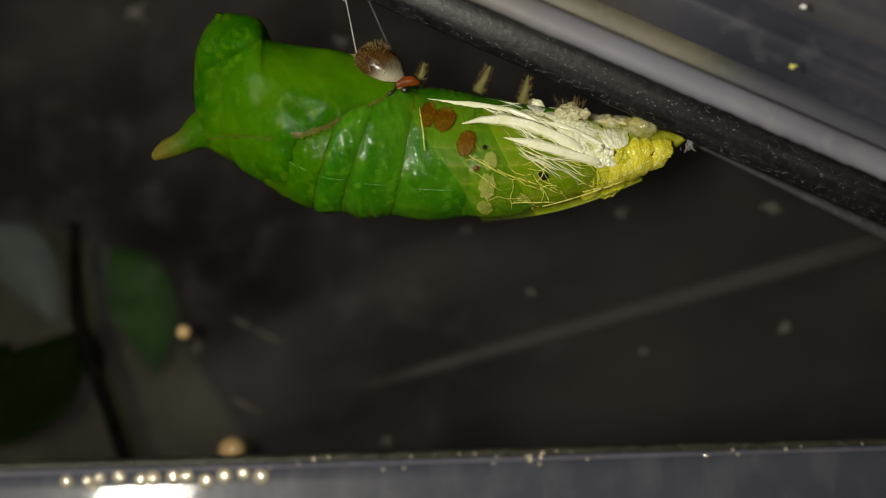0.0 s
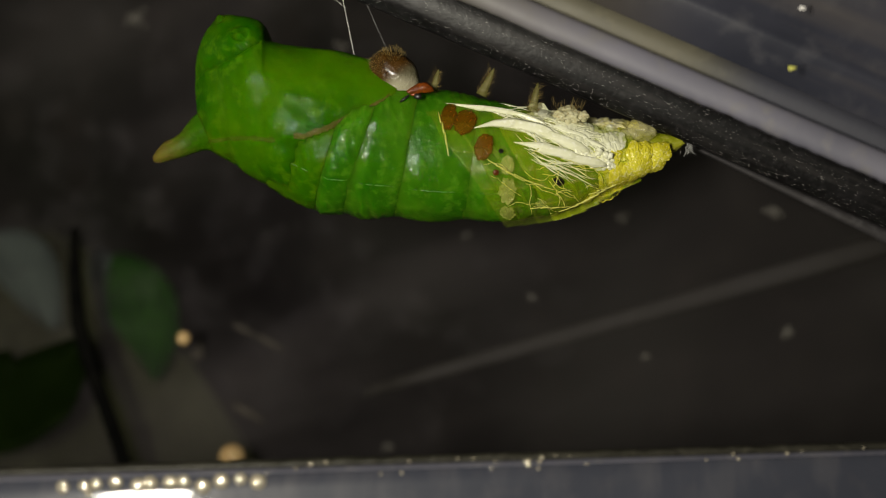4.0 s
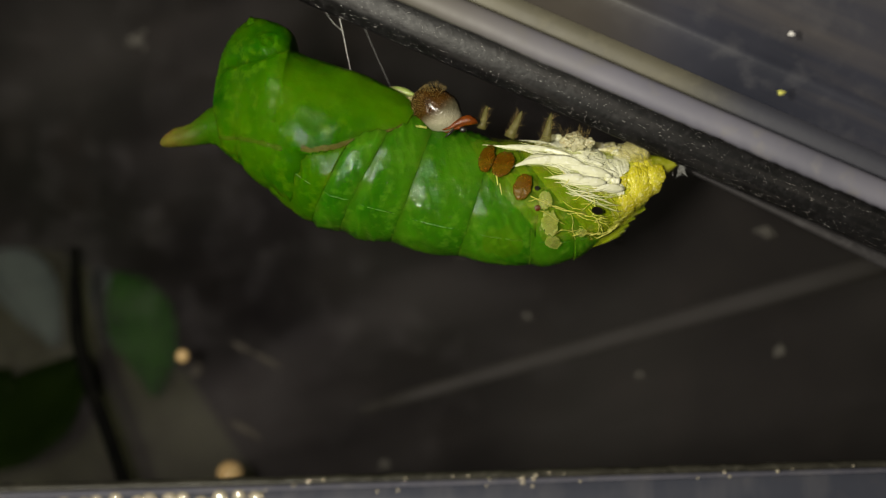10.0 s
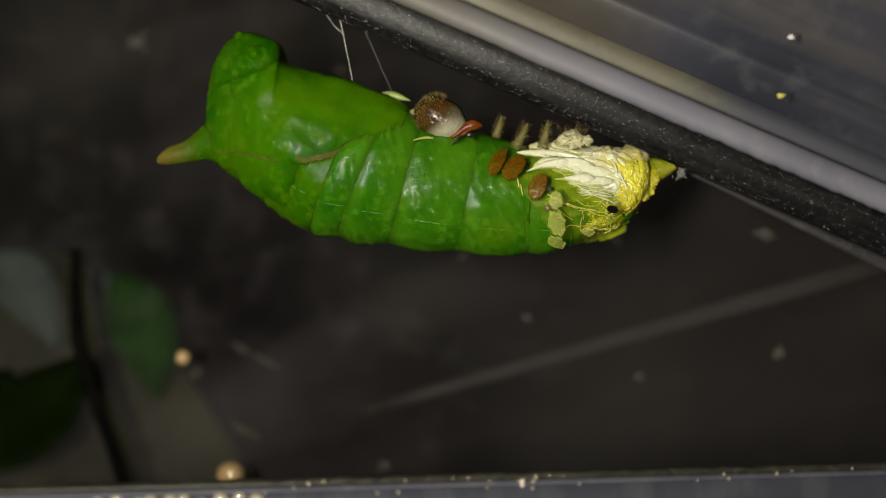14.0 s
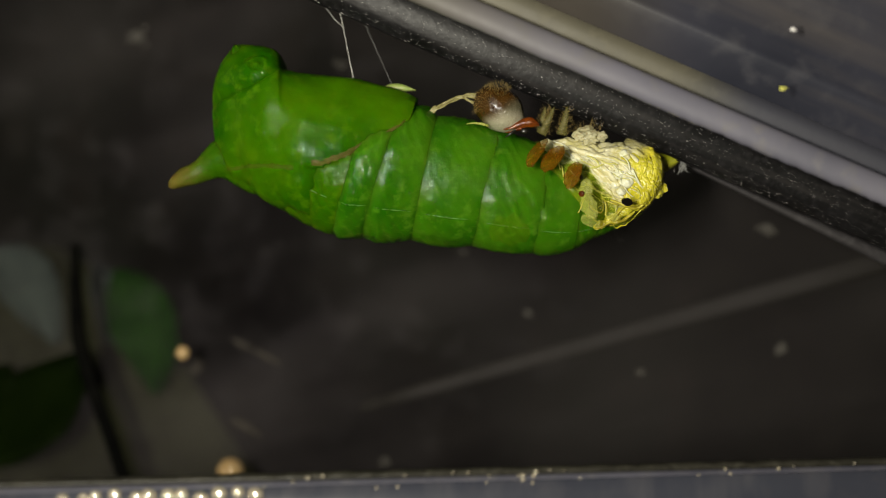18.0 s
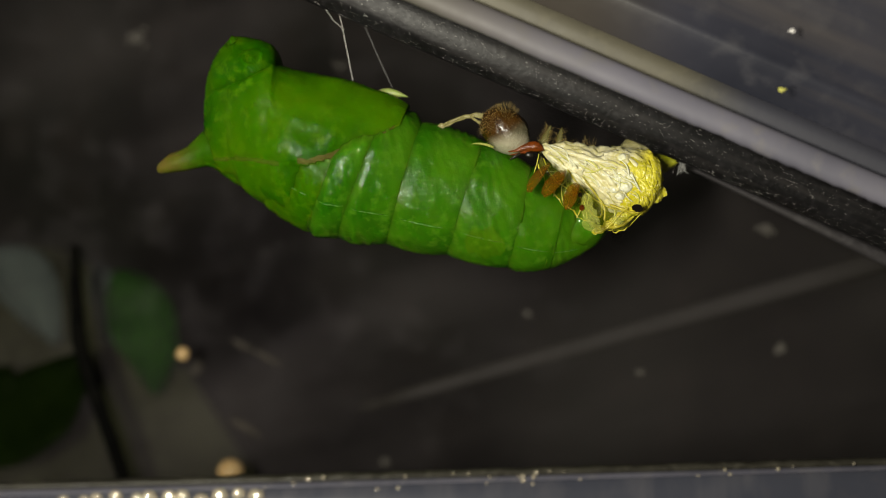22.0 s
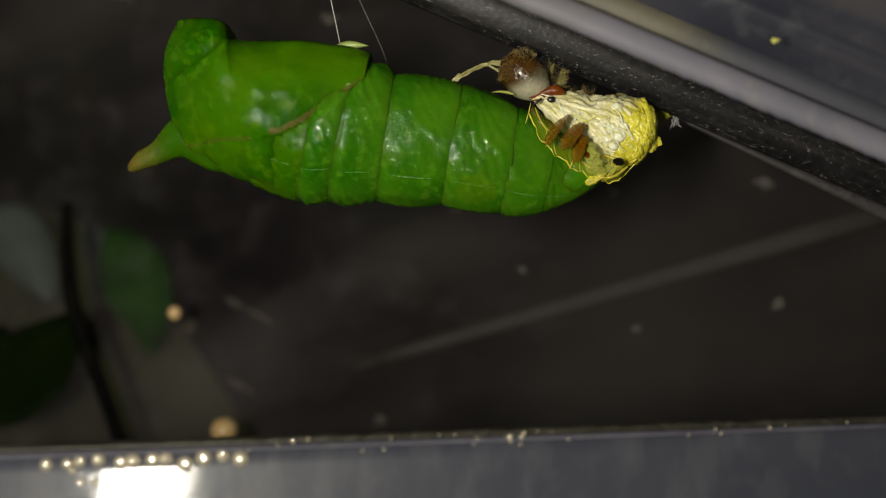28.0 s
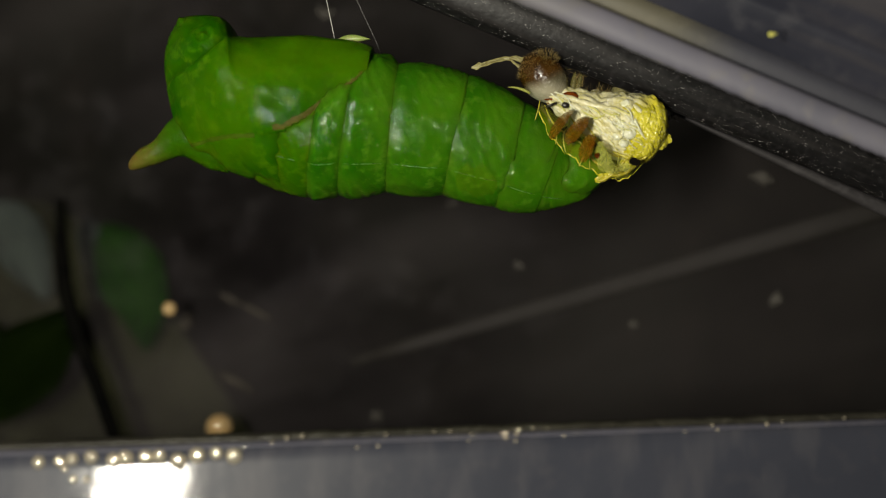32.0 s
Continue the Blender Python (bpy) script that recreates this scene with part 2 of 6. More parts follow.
BLACK = surface("black_spiracle", ((0.008, 0.006, 0.004), (0.015, 0.012, 0.01)), 2000, 0.35)
CLASPER = surface("clear_membrane", ((0.56, 0.5, 0.2), (0.68, 0.64, 0.34), (0.74, 0.7, 0.42)), 700, 0.15, 0.3, 1800, through=0.68, sparkle=0.3)
SILK = surface("silk", ((0.6, 0.6, 0.55), (0.75, 0.74, 0.68)), 4000, 0.4)
SILK_GREY = surface("grey_silk", ((0.3, 0.3, 0.3), (0.4, 0.4, 0.4)), 4000, 0.4, through=0.5)
CREAM = surface("cream_mark", ((0.5, 0.54, 0.08), (0.62, 0.64, 0.16)), 1500, 0.4, 0.4, 3500, through=0.6)
DUST = surface("dust", ((0.6, 0.58, 0.58), (0.8, 0.78, 0.75)), 3000, 0.6)
FINE_DUST = surface("fine_dust", ((0.3, 0.29, 0.29), (0.55, 0.53, 0.5)), 4000, 0.6)
DULL_DUST = surface("dull_dust", ((0.09, 0.082, 0.078), (0.14, 0.13, 0.12)), 1500, 0.8, through=0.55)
SMUDGE = surface("smudge", ((0.1, 0.085, 0.08), (0.15, 0.13, 0.12)), 1500, 0.8, through=0.8)
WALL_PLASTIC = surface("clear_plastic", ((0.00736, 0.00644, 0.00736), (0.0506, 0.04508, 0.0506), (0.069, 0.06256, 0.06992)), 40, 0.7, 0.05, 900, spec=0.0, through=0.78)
# the wall's brighter lower right and its streaky reflections are painted into the colour
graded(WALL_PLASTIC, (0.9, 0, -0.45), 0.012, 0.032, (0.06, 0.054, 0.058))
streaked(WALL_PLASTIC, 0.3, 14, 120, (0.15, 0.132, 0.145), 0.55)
HAZY_TRIM = surface("hazy_moulding", ((0.06, 0.055, 0.06), (0.094, 0.087, 0.094)), 90, 0.6, 0.05, 900, spec=0.05, through=0.68)
STREAK_PLASTIC = surface("scuffed_dark_plastic", ((0.004, 0.0037, 0.0037), (0.009, 0.0086, 0.009), (0.016, 0.015, 0.016)), 350, 0.4, 0.12, 1500, spec=0.16)
LID_PLASTIC = surface("frosted_grey_plastic", ((0.02176, 0.02321, 0.03337), (0.0399, 0.04062, 0.05513), (0.04788, 0.04788, 0.05803)), 70, 0.4, 0.06, 900, spec=0.3)
# panel: browner to the left, and its diagonal reflections drawn as pale streaks
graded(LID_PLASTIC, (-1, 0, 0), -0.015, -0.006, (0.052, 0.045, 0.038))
streaked(LID_PLASTIC, -0.41, 16, 170, (0.115, 0.1, 0.088), 0.9)
streaked(STREAK_PLASTIC, -0.41, 90, 1700, (0.027, 0.025, 0.0245), 0.75)
LIP_PLASTIC = surface("hazy_lip", ((0.032, 0.03, 0.032), (0.052, 0.049, 0.052), (0.07, 0.066, 0.07)), 160, 0.5, 0.1, 900, spec=0.15)
streaked(LIP_PLASTIC, -0.44, 40, 900, (0.075, 0.07, 0.07), 0.8)
# paler than the lid's other plastic: the bead's highlight is in this tone
BEAD_PLASTIC = surface("frosted_lit_edge", ((0.12, 0.118, 0.148), (0.17, 0.164, 0.2), (0.16, 0.153, 0.165)), 120, 0.6, 0.06, 900)
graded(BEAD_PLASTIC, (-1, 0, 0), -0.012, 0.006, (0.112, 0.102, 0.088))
# colours an added step with a yellowish reflection that ends in grey
YELLOW_REFLECTION = surface("yellow_reflection", ((0.07, 0.066, 0.05), (0.125, 0.115, 0.08)), 110, 0.6, 0.1, 900)
graded(YELLOW_REFLECTION, (1, 0, 0), 0.013, 0.0185, (0.042, 0.043, 0.056))
RIM_LIP = surface("rim_lip", ((0.018, 0.017, 0.013), (0.032, 0.03, 0.023), (0.045, 0.042, 0.032)), 260, 0.4, 0.3, 900, spec=0.2)
# the light caught by the rim's rounded edge is given as a paler tone
RIM_HIGHLIGHT = surface("rim_edge", ((0.055, 0.055, 0.072), (0.08, 0.079, 0.1), (0.09, 0.087, 0.098)), 160, 0.5, 0.1, 700, spec=0.2)
RIM_PLASTIC = surface("rim_plastic", ((0.028, 0.031, 0.044), (0.035, 0.038, 0.052), (0.04, 0.041, 0.053)), 120, 0.07, 0.03, 700, spec=0.6, rough_var=0.03)
RIM_PLASTIC.node_tree.nodes["Principled BSDF"].inputs["Coat Weight"].default_value = 0.35
RIM_PLASTIC.node_tree.nodes["Principled BSDF"].inputs["Coat Roughness"].default_value = 0.45
streaked(RIM_PLASTIC, 1.55, 70, 420, (0.075, 0.073, 0.082), 0.75)
ROOM = surface("dim_wall", ((0.027, 0.0234, 0.0261), (0.234, 0.2358, 0.2448), (0.279, 0.2448, 0.2565)), 11, 0.9, 0.1, 40, spec=0.0)
TABLE = surface("dark_table", ((0.012, 0.01, 0.008), (0.02, 0.017, 0.014)), 60, 0.6, 0.1, 400)
STEM = surface("dark_stem", ((0.003, 0.003, 0.003), (0.006, 0.006, 0.005)), 400, 0.9, 0.2, 1500, spec=0.0)
LEAF = surface("leaf_green", ((0.014, 0.11, 0.0005), (0.034, 0.19, 0.001)), 200, 0.6, 0.2, 900, spec=0.1)
# dark leaf: the shade of the corner is put into this near-black green
LEAF_SHADE = surface("leaf_shade_green", ((0.005, 0.011, 0.001), (0.009, 0.019, 0.002)), 200, 0.7, 0.2, 900, spec=0.05)
SCRAP = surface("bluish_scrap", ((0.2, 0.25, 0.31), (0.3, 0.37, 0.45)), 140, 0.8, spec=0.05)
LEAF_DRY = surface("dry_leaf", ((0.06, 0.064, 0.04), (0.15, 0.155, 0.12)), 90, 0.8, 0.2, 900, spec=0.05)
# golden metal, so that the beads added on the rim glint strongly
GLINT_BEAD = surface("water_bead", ((0.75, 0.62, 0.4), (0.85, 0.78, 0.62)), 900, 0.08, spec=1.0, coat=0.6, metal=0.7, rough_var=0.03)
ORANGE_GLOW = surface("orange_glow", ((0.52, 0.33, 0.13), (0.6, 0.42, 0.2)), 900, 0.08, spec=1.0, coat=0.6)


# ---- helpers ----
def mesh_of(name, bm, material):
    me = bpy.data.meshes.new(name)
    bmesh.ops.recalc_face_normals(bm, faces=bm.faces)
    bm.to_mesh(me)
    bm.free()
    for p in me.polygons:
        p.use_smooth = True
    me.materials.append(material)
    return me


def part(name, bm, material, parent, label="", at=None):
    """One mesh as a part; its vertices are in the world and are moved to the pivot given by at."""
    pivot = Vector(at) if at is not None else parent_place(parent)
    bmesh.ops.translate(bm, verts=bm.verts, vec=-pivot)
    ob = new(name, mesh_of(name, bm, material))
    ob.parent = parent
    ob.location = pivot - parent_place(parent)
    return tagged(ob, label)


def parent_place(ob):
    p = Vector((0, 0, 0))
    while ob:
        p += ob.location
        ob = ob.parent
    return p


def thing(name, place, label, category, group="", kind=""):
    ob = new(name)
    ob.location = place
    return tagged(ob, label, category, group, kind)


def solid(name, bm, material, label, category="", kind="", group="", at=None):
    pivot = Vector(at) if at is not None else sum((v.co for v in bm.verts), Vector()) / len(bm.verts)
    bmesh.ops.translate(bm, verts=bm.verts, vec=-pivot)
    ob = new(name, mesh_of(name, bm, material))
    ob.location = pivot
    return tagged(ob, label, category, group, kind)


def skin_rings(bm, rings, close=True, cap=True):
    """Joins rings of equally many points by quads."""
    rows = [[bm.verts.new(p) for p in ring] for ring in rings]
    n = len(rows[0])
    for a, b in zip(rows, rows[1:]):
        for i in range(n if close else n - 1):
            j = (i + 1) % n
            bm.faces.new((a[i], a[j], b[j], b[i]))
    if cap and close:
        bm.faces.new(rows[0][::-1])
        bm.faces.new(rows[-1])
    return rows


def tube(bm, points, radii, n=8):
    """A round tube along the points, with a radius at each."""
    rings = []
    for i, p in enumerate(points):
        p = Vector(p)
        d = (Vector(points[min(i + 1, len(points) - 1)]) - Vector(points[max(i - 1, 0)])).normalized()
        a = d.orthogonal().normalized() if abs(d.y) > 0.95 else d.cross(Vector((0, 1, 0))).normalized()
        b = d.cross(a)
        rings.append([p + radii[i] * (math.cos(k * math.tau / n) * a + math.sin(k * math.tau / n) * b) for k in range(n)])
    skin_rings(bm, rings)


def blob(bm, place, size, rough, seed, sub=2, turn=None):
    """A lumpy little body with folds."""
    made = bmesh.ops.create_icosphere(bm, subdivisions=sub, radius=1.0)["verts"]
    for v in made:
        n = v.co.normalized()
        k = 1 + rough * noise.noise(n * 1.7 + Vector((seed, seed * 0.7, 0))) + rough * 0.5 * noise.noise(n * 4.5 + Vector((0, seed, 3)))
        p = Vector((n.x * size[0], n.y * size[1], n.z * size[2])) * k
        if turn:
            p = turn @ p
        v.co = Vector(place) + p


# ---- structure: table, box, lid ----
bm = bmesh.new()
bmesh.ops.create_cube(bm, size=1)
bmesh.ops.scale(bm, verts=bm.verts, vec=(1.4, 1.0, 0.03))
bmesh.ops.translate(bm, verts=bm.verts, vec=(0, -0.06, -0.015))
solid("table", bm, TABLE, "dark wooden table top under the rearing box", "table", "structure")

bm = bmesh.new()
bmesh.ops.create_cube(bm, size=1)
bmesh.ops.scale(bm, verts=bm.verts, vec=(1.6, 0.02, 1.0))
bmesh.ops.translate(bm, verts=bm.verts, vec=(0, 0.45, 0.5))
solid("wall_back", bm, ROOM, "dark unlit wall of the room behind the box", "wall", "structure")

# back wall of the box, leaning a little
bm = bmesh.new()
c = [spot(-600, 1500, 0.124), spot(2000, 1500, 0.1035), spot(2000, -700, 0.0935)]
c.append(c[0] + c[2] - c[1])
skin_rings(bm, [[p for p in c], [p + Vector((0, 0.0012, 0)) for p in c]])
back_wall = solid("box_wall", bm, WALL_PLASTIC, "clear, slightly hazy plastic back wall of the rearing box, brightening and reflections painted in", "box wall", "structure")


def on_back(u, v, off=0.00012):
    """The place on the back wall behind a point of the sketch sheet."""
    p0, ex, ez = c[0], c[1] - c[0], c[3] - c[0]
    n = ex.cross(ez)
    d = spot(u, v, 1.0) - Vector((0, 0, BASE_Z))
    eye = Vector((0, 0, BASE_Z))
    k = n.dot(p0 - eye) / n.dot(d)
    return eye + d * k - Vector((0, off, 0))


# a moulded edge that crosses the back wall
bm = bmesh.new()
a, b = on_back(1620, 410, -0.0002), on_back(640, 686, -0.0006)
tube(bm, [a, a.lerp(b, 0.3), a.lerp(b, 0.6), a.lerp(b, 0.85), b], [0.0010, 0.00092, 0.0008, 0.00066, 0.0005], 12)
solid("trim", bm, HAZY_TRIM, "faint moulded edge across the dark box wall", "moulding", "structure")

# dust on the back wall
rng = random.Random(5)
bm = bmesh.new()
for u, v, r, k in ((1365, 367, 30, 1.0), (1389, 580, 24, 0.8), (1138, 622, 16, 0.7), (940, 517, 16, 0.7), (826, 406, 18, 0.8), (1097, 376, 28, 0.9), (240, 22, 34, 0.8), (605, 75, 26, 0.9), (685, 780, 22, 0.7)):
    blob(bm, on_back(u, v), (r * 0.5 * U, 0.00004, r * 0.42 * U), 0.5, u, 3)
    for j in range(4):
        blob(bm, on_back(u + rng.uniform(-r, r) * 0.6, v + rng.uniform(-r, r) * 0.5), (r * 0.22 * U, 0.00003, r * 0.2 * U), 0.5, rng.random() * 9, 1)
solid("dust", bm, DULL_DUST, "dull specks of dust on the dark box wall", "dust", "stuff")

bm = bmesh.new()
for u, v, w, h in ((474, 594, 34, 7), (430, 572, 24, 7), (436, 718, 36, 9), (350, 612, 12, 20)):
    blob(bm, on_back(u, v), (w * U, 0.00003, h * U), 0.5, u, 3, Euler((0, 0.5, 0)).to_matrix())
solid("smudge", bm, SMUDGE, "faint pinkish smudges on the dark box wall", "smudge", "stuff")

# the lid: a dark scuffed side with a frosted edge, its highlight in the colour, and a grey panel above it, all running
# along one slope
def lid_line(rise_, depth, first=-300):
    """Both ends of a line along the lid; rise_ is its height over the lid's foot in sketch units."""
    return [spot(u, 402 - rise_ + (u - 1568) * 0.435, depth) for u in (first, 2000)]


def lid_bar(name, profile, material, label, category, first=-300):
    bm = bmesh.new()
    ends = [lid_line(h, dep, first) for h, dep in profile]
    steps = 60
    skin_rings(bm, [[e[0].lerp(e[1], k / steps) for e in ends] for k in range(steps + 1)])
    return solid(name, bm, material, label, category, "structure")


lid_bar("lid_side", [(2, 0.0846), (4, 0.0841), (30, 0.0837), (78, 0.0832), (86, 0.0833), (86, 0.088), (10, 0.0886)], STREAK_PLASTIC, "dark scuffed plastic side of the lid with dust", "lid")
bm = bmesh.new()
rows = []
for k in range(41):
    f = k / 40
    u = 1214 + 786 * f
    low = -2 - (u - 1214) * 0.062
    rows.append([spot(u, 402 - h + (u - 1568) * 0.435, dep) for h, dep in ((2, 0.0894), (2, 0.0885), (low * 0.4, 0.0881), (low, 0.0883), (low - 2, 0.0888), (low - 2, 0.0896))])
skin_rings(bm, rows)
solid("lid_lip", bm, LIP_PLASTIC, "hazy grey lip that widens along the foot of the lid", "lid lip", "structure")
bead = [(80 + 27 * (1 - math.cos(q)), 0.0768 - 0.0006 * math.sin(q)) for q in [k * math.pi / 12 for k in range(13)]]
bm = bmesh.new()
rows = []
for k in range(281):
    u = -300 + 2300 * k / 280
    wave = 2.2 * noise.noise(Vector((u * 0.012, 0, 0))) + (1.2 + max(0, (u - 1150) / 180)) * noise.noise(Vector((u * 0.06, 5, 0)))
    rows.append([spot(u, 402 - (h - wave * (1 - (h - 80) / 54)) + (u - 1568) * 0.435, dep) for h, dep in bead + [(132, 0.0862), (82, 0.0862)]])
skin_rings(bm, rows)
solid("lid_edge", bm, BEAD_PLASTIC, "frosted moulded edge of the lid, its pale highlight in the colour", "lid edge", "structure")
lid_bar("lid_step", [(131, 0.07825), (138, 0.0781), (156, 0.078), (178, 0.07805), (178, 0.0862), (132, 0.0862)], YELLOW_REFLECTION, "step added above the lid edge, a yellowish reflection in its colour", "lid edge")
lid_bar("lid_panel", [(174, 0.0783), (180, 0.078), (232, 0.0776), (246, 0.0772), (262, 0.0772), (276, 0.0775), (520, 0.0758), (1100, 0.0721), (1100, 0.0745), (174, 0.0862)], LID_PLASTIC, "smooth grey-blue plastic top panel of the lid, reflection streaks in its colour", "lid")

# dust flecks along the lid's dark side
rng = random.Random(11)
down = Vector((1.0, 0.0, -0.435)).normalized()
up = Vector((0.435, 0.0, 1.0)).normalized()
bm = bmesh.new()
for i in range(2600):
    a = rng.random() ** 1.3
    ends = lid_line(4 + 72 * a, 0.0841 - 0.0009 * a - 0.00006)
    p = ends[0].lerp(ends[1], rng.uniform(0.3, 0.95))
    r = rng.uniform(0.3, 1.0) * rng.uniform(0.2, 1.0) * 0.000026
    d = down * r * rng.uniform(1.5, 7.0)
    e = up * r * 0.55
    f = [bm.verts.new(q) for q in (p - d, p - e, p + d, p + e, p - Vector((0, r * 0.6, 0)))]
    for i0, i1 in ((0, 1), (1, 2), (2, 3), (3, 0)):
        bm.faces.new((f[i0], f[i1], f[4]))
solid("lid_dust", bm, FINE_DUST, "fine white dust flecks on the lid side", "dust", "stuff")
for k, (u, v) in enumerate(((1405, 119), (1425, 12), (930, 30))):
    bm = bmesh.new()
    for j in range(4):
        blob(bm, spot(u + rng.uniform(-5, 5), v + rng.uniform(-3, 3), 0.0752 if k < 2 else 0.0771), (5 * U, 2 * U, 2 * U), 0.6, j + k, 1)
    solid("dust_speck", bm, VEIN if k == 0 else DUST if k == 1 else DULL_DUST, "tiny pale crumb on the lid panel", "dust", group="crumbs on the lid")

# front rim of the box
NEAR = 0.93          # the rim stands nearer to the lens than the pupa, and blurs
a, b = spot(-200, 830, 0.0761), spot(1800, 774, 0.0834)
a.y, b.y = a.y - 0.0797, b.y - 0.0797
rise = Vector((b.z - a.z, 0, a.x - b.x)).normalized() * -1
tilt = math.tan(radians(11.4))
EYE = Vector((0, 0, BASE_Z))


def rim_bar(name, prof, material, label, ragged=0.0):
    bm = bmesh.new()
    steps = 160
    rows = []
    for k in range(steps + 1):
        p = a.lerp(b, k / steps)
        wave = ragged * (noise.noise(Vector((k * 0.35, 0, 0))) + 0.6 * noise.noise(Vector((k * 1.1, 4, 0))))
        rows.append([EYE + (p + rise * (h + (wave if h > -0.0001 else 0)) + Vector((0, dep, 0)) - EYE) * NEAR for h, dep in prof])
    skin_rings(bm, rows)
    return solid(name, bm, material, label, "box rim", "structure")


rim_bar("rim_lip", [(0.0, 0.0812), (0.0001, 0.0804), (0.0, 0.0800), (-0.00032, 0.07985), (-0.00036, 0.0812)], RIM_LIP, "thin olive-grey worn lip on top of the box rim", 0.00009)
rim_bar("rim_edge", [(-0.00033, 0.0811), (-0.00033, 0.07985), (-0.00038, 0.07968), (-0.00046, 0.07958), (-0.00056, 0.07952), (-0.00064, 0.07951), (-0.00064, 0.0811)], RIM_HIGHLIGHT, "rounded edge of the box rim, its lavender highlight in the colour")
prof = [(-0.00066, 0.0811), (-0.00066, 0.07956), (-0.00070, 0.07949)] + [(-0.00070 - k * 0.004, 0.07949 - tilt * k * 0.004) for k in (0.25, 0.5, 1, 2, 3.9)]
prof += [(-0.0169, 0.0795 - tilt * 0.016 + 0.003), (-0.002, 0.0814)]
rim_bar("box_rim", prof, RIM_PLASTIC, "grey-blue plastic front rim of the box, glossy and dusty")
rng = random.Random(3)
beads = [(100 + 29 * k + rng.uniform(-7, 7), -0.00105 + rng.uniform(-0.0003, 0.00015), rng.uniform(8, 13)) for k in range(12)]
beads += [(rng.uniform(120, 210), rng.uniform(-0.0026, -0.0015), rng.uniform(4, 7)) for k in range(4)]
beads += [(rng.choice((rng.uniform(0, 1568), rng.uniform(430, 1100))), rng.uniform(-0.0009, 0.0), rng.uniform(1.6, 3.4)) for k in range(26)]
for i, (u, up_, r) in enumerate(beads):
    p = EYE + (a.lerp(b, (u + 200) / 2000) + rise * up_ + Vector((0, 0.0795 + tilt * min(0, up_ + 0.0007), 0)) - EYE) * NEAR
    bm = bmesh.new()
    blob(bm, p, (r * U, r * U * 0.7, r * U), 0.08, i, 3)
    solid("water_bead", bm, GLINT_BEAD, "tiny bead added on the box rim, its lamp glint put into golden metal", "droplet", group="beads on the rim")


# plant pieces in the corner of the box
def leaf(name, points, width, material, label, curl=0.0015):
    """A leaf blade along a mid line; width at its broadest."""
    bm = bmesh.new()
    rows = []
    n = len(points) * 3
    for i in range(n + 1):
        f = i / n * (len(points) - 1)
        k = min(int(f), len(points) - 2)
        p = Vector(points[k]).lerp(Vector(points[k + 1]), f - k)
        d = (Vector(points[k + 1]) - Vector(points[k])).normalized()
        s = Vector((0, -1, 0)).cross(d).normalized()
        w = width * math.sin(math.pi * (0.03 + 0.94 * (i / n) ** 0.8)) + 0.0002
        rows.append([p + s * w * q + Vector((0, curl * q * q + 0.0004 * math.sin(5 * i / n + q), 0)) for q in (-1, -0.66, -0.33, 0, 0.33, 0.66, 1)])
    skin_rings(bm, rows, close=False)
    bmesh.ops.solidify(bm, geom=bm.faces[:], thickness=0.00025)
    return solid(name, bm, material, label, "leaf")


def before_back(u, v, gap):
    """A place in front of the back wall, seen at a point of the sketch sheet."""
    return spot(u, v, on_back(u, v).y - gap)


bm = bmesh.new()
tube(bm, [spot(131, 392, 0.109), spot(132, 480, 0.109), spot(138, 560, 0.1088), spot(160, 640, 0.1085), spot(190, 720, 0.108), spot(222, 815, 0.1075), spot(260, 960, 0.107)], [9 * U, 16 * U, 18 * U, 17 * U, 16 * U, 16 * U, 16 * U], 12)
solid("plant_stem", bm, STEM, "thin dark plant stem standing against the box wall", "stem")
leaf("leaf", [before_back(200, 440, -0.007), before_back(236, 515, -0.007), before_back(260, 585, -0.007), before_back(272, 660, -0.007)], 82 * U, LEAF, "green leaf hanging by the dark stem")
leaf("leaf", [before_back(-160, 740, 0.0016), before_back(-40, 712, 0.0016), before_back(60, 682, 0.0016), before_back(150, 590, 0.0018)], 115 * U, LEAF_SHADE, "dark green leaf behind the rim, shade put into its colour")
leaf("dry_leaf", [spot(-420, 660, 0.123), spot(-80, 600, 0.123), spot(80, 640, 0.122), spot(250, 760, 0.1215), spot(520, 960, 0.121)], 330 * U, LEAF_DRY, "pale grey-green dry leaf behind the box wall", 0.0006)
# two added scraps; the bluish light on them is in their own colour
leaf("leaf_scrap", [before_back(-20, 400, -0.0085), before_back(40, 470, -0.0085), before_back(95, 570, -0.0085)], 74 * U, SCRAP, "pale scrap added behind the stem, bluish light put into its colour")
leaf("leaf_scrap", [before_back(165, 430, -0.0085), before_back(178, 490, -0.0085), before_back(186, 570, -0.0085)], 34 * U, SCRAP, "pale scrap added behind the stem, bluish light put into its colour")
# two lamp reflections, added as round drops with the orange glow as base colour
for u, v, r in ((325, 588, 16), (410, 798, 30)):
    bm = bmesh.new()
    blob(bm, spot(u, v, 0.1035), (r * U, r * U, r * U), 0.1, u, 2)
    solid("water_drop", bm, ORANGE_GLOW, "drop added for a lamp reflection, its orange glow in the colour", "droplet")

# ---- silk ----
def thread(name, points, radius, label, material=SILK):
    bm = bmesh.new()
    tube(bm, points, [radius] * len(points), 6)
    return solid(name, bm, material, label, "silk thread", group="silk girdle")


thread("silk_thread", [spot(596, -70, 0.0852), spot(612, 0, 0.085), spot(619, 35, 0.085), spot(631, 95, 0.0852), spot(640, 150, 0.0862)], 0.6 * U, "white silk girdle thread from the lid to the pupa")
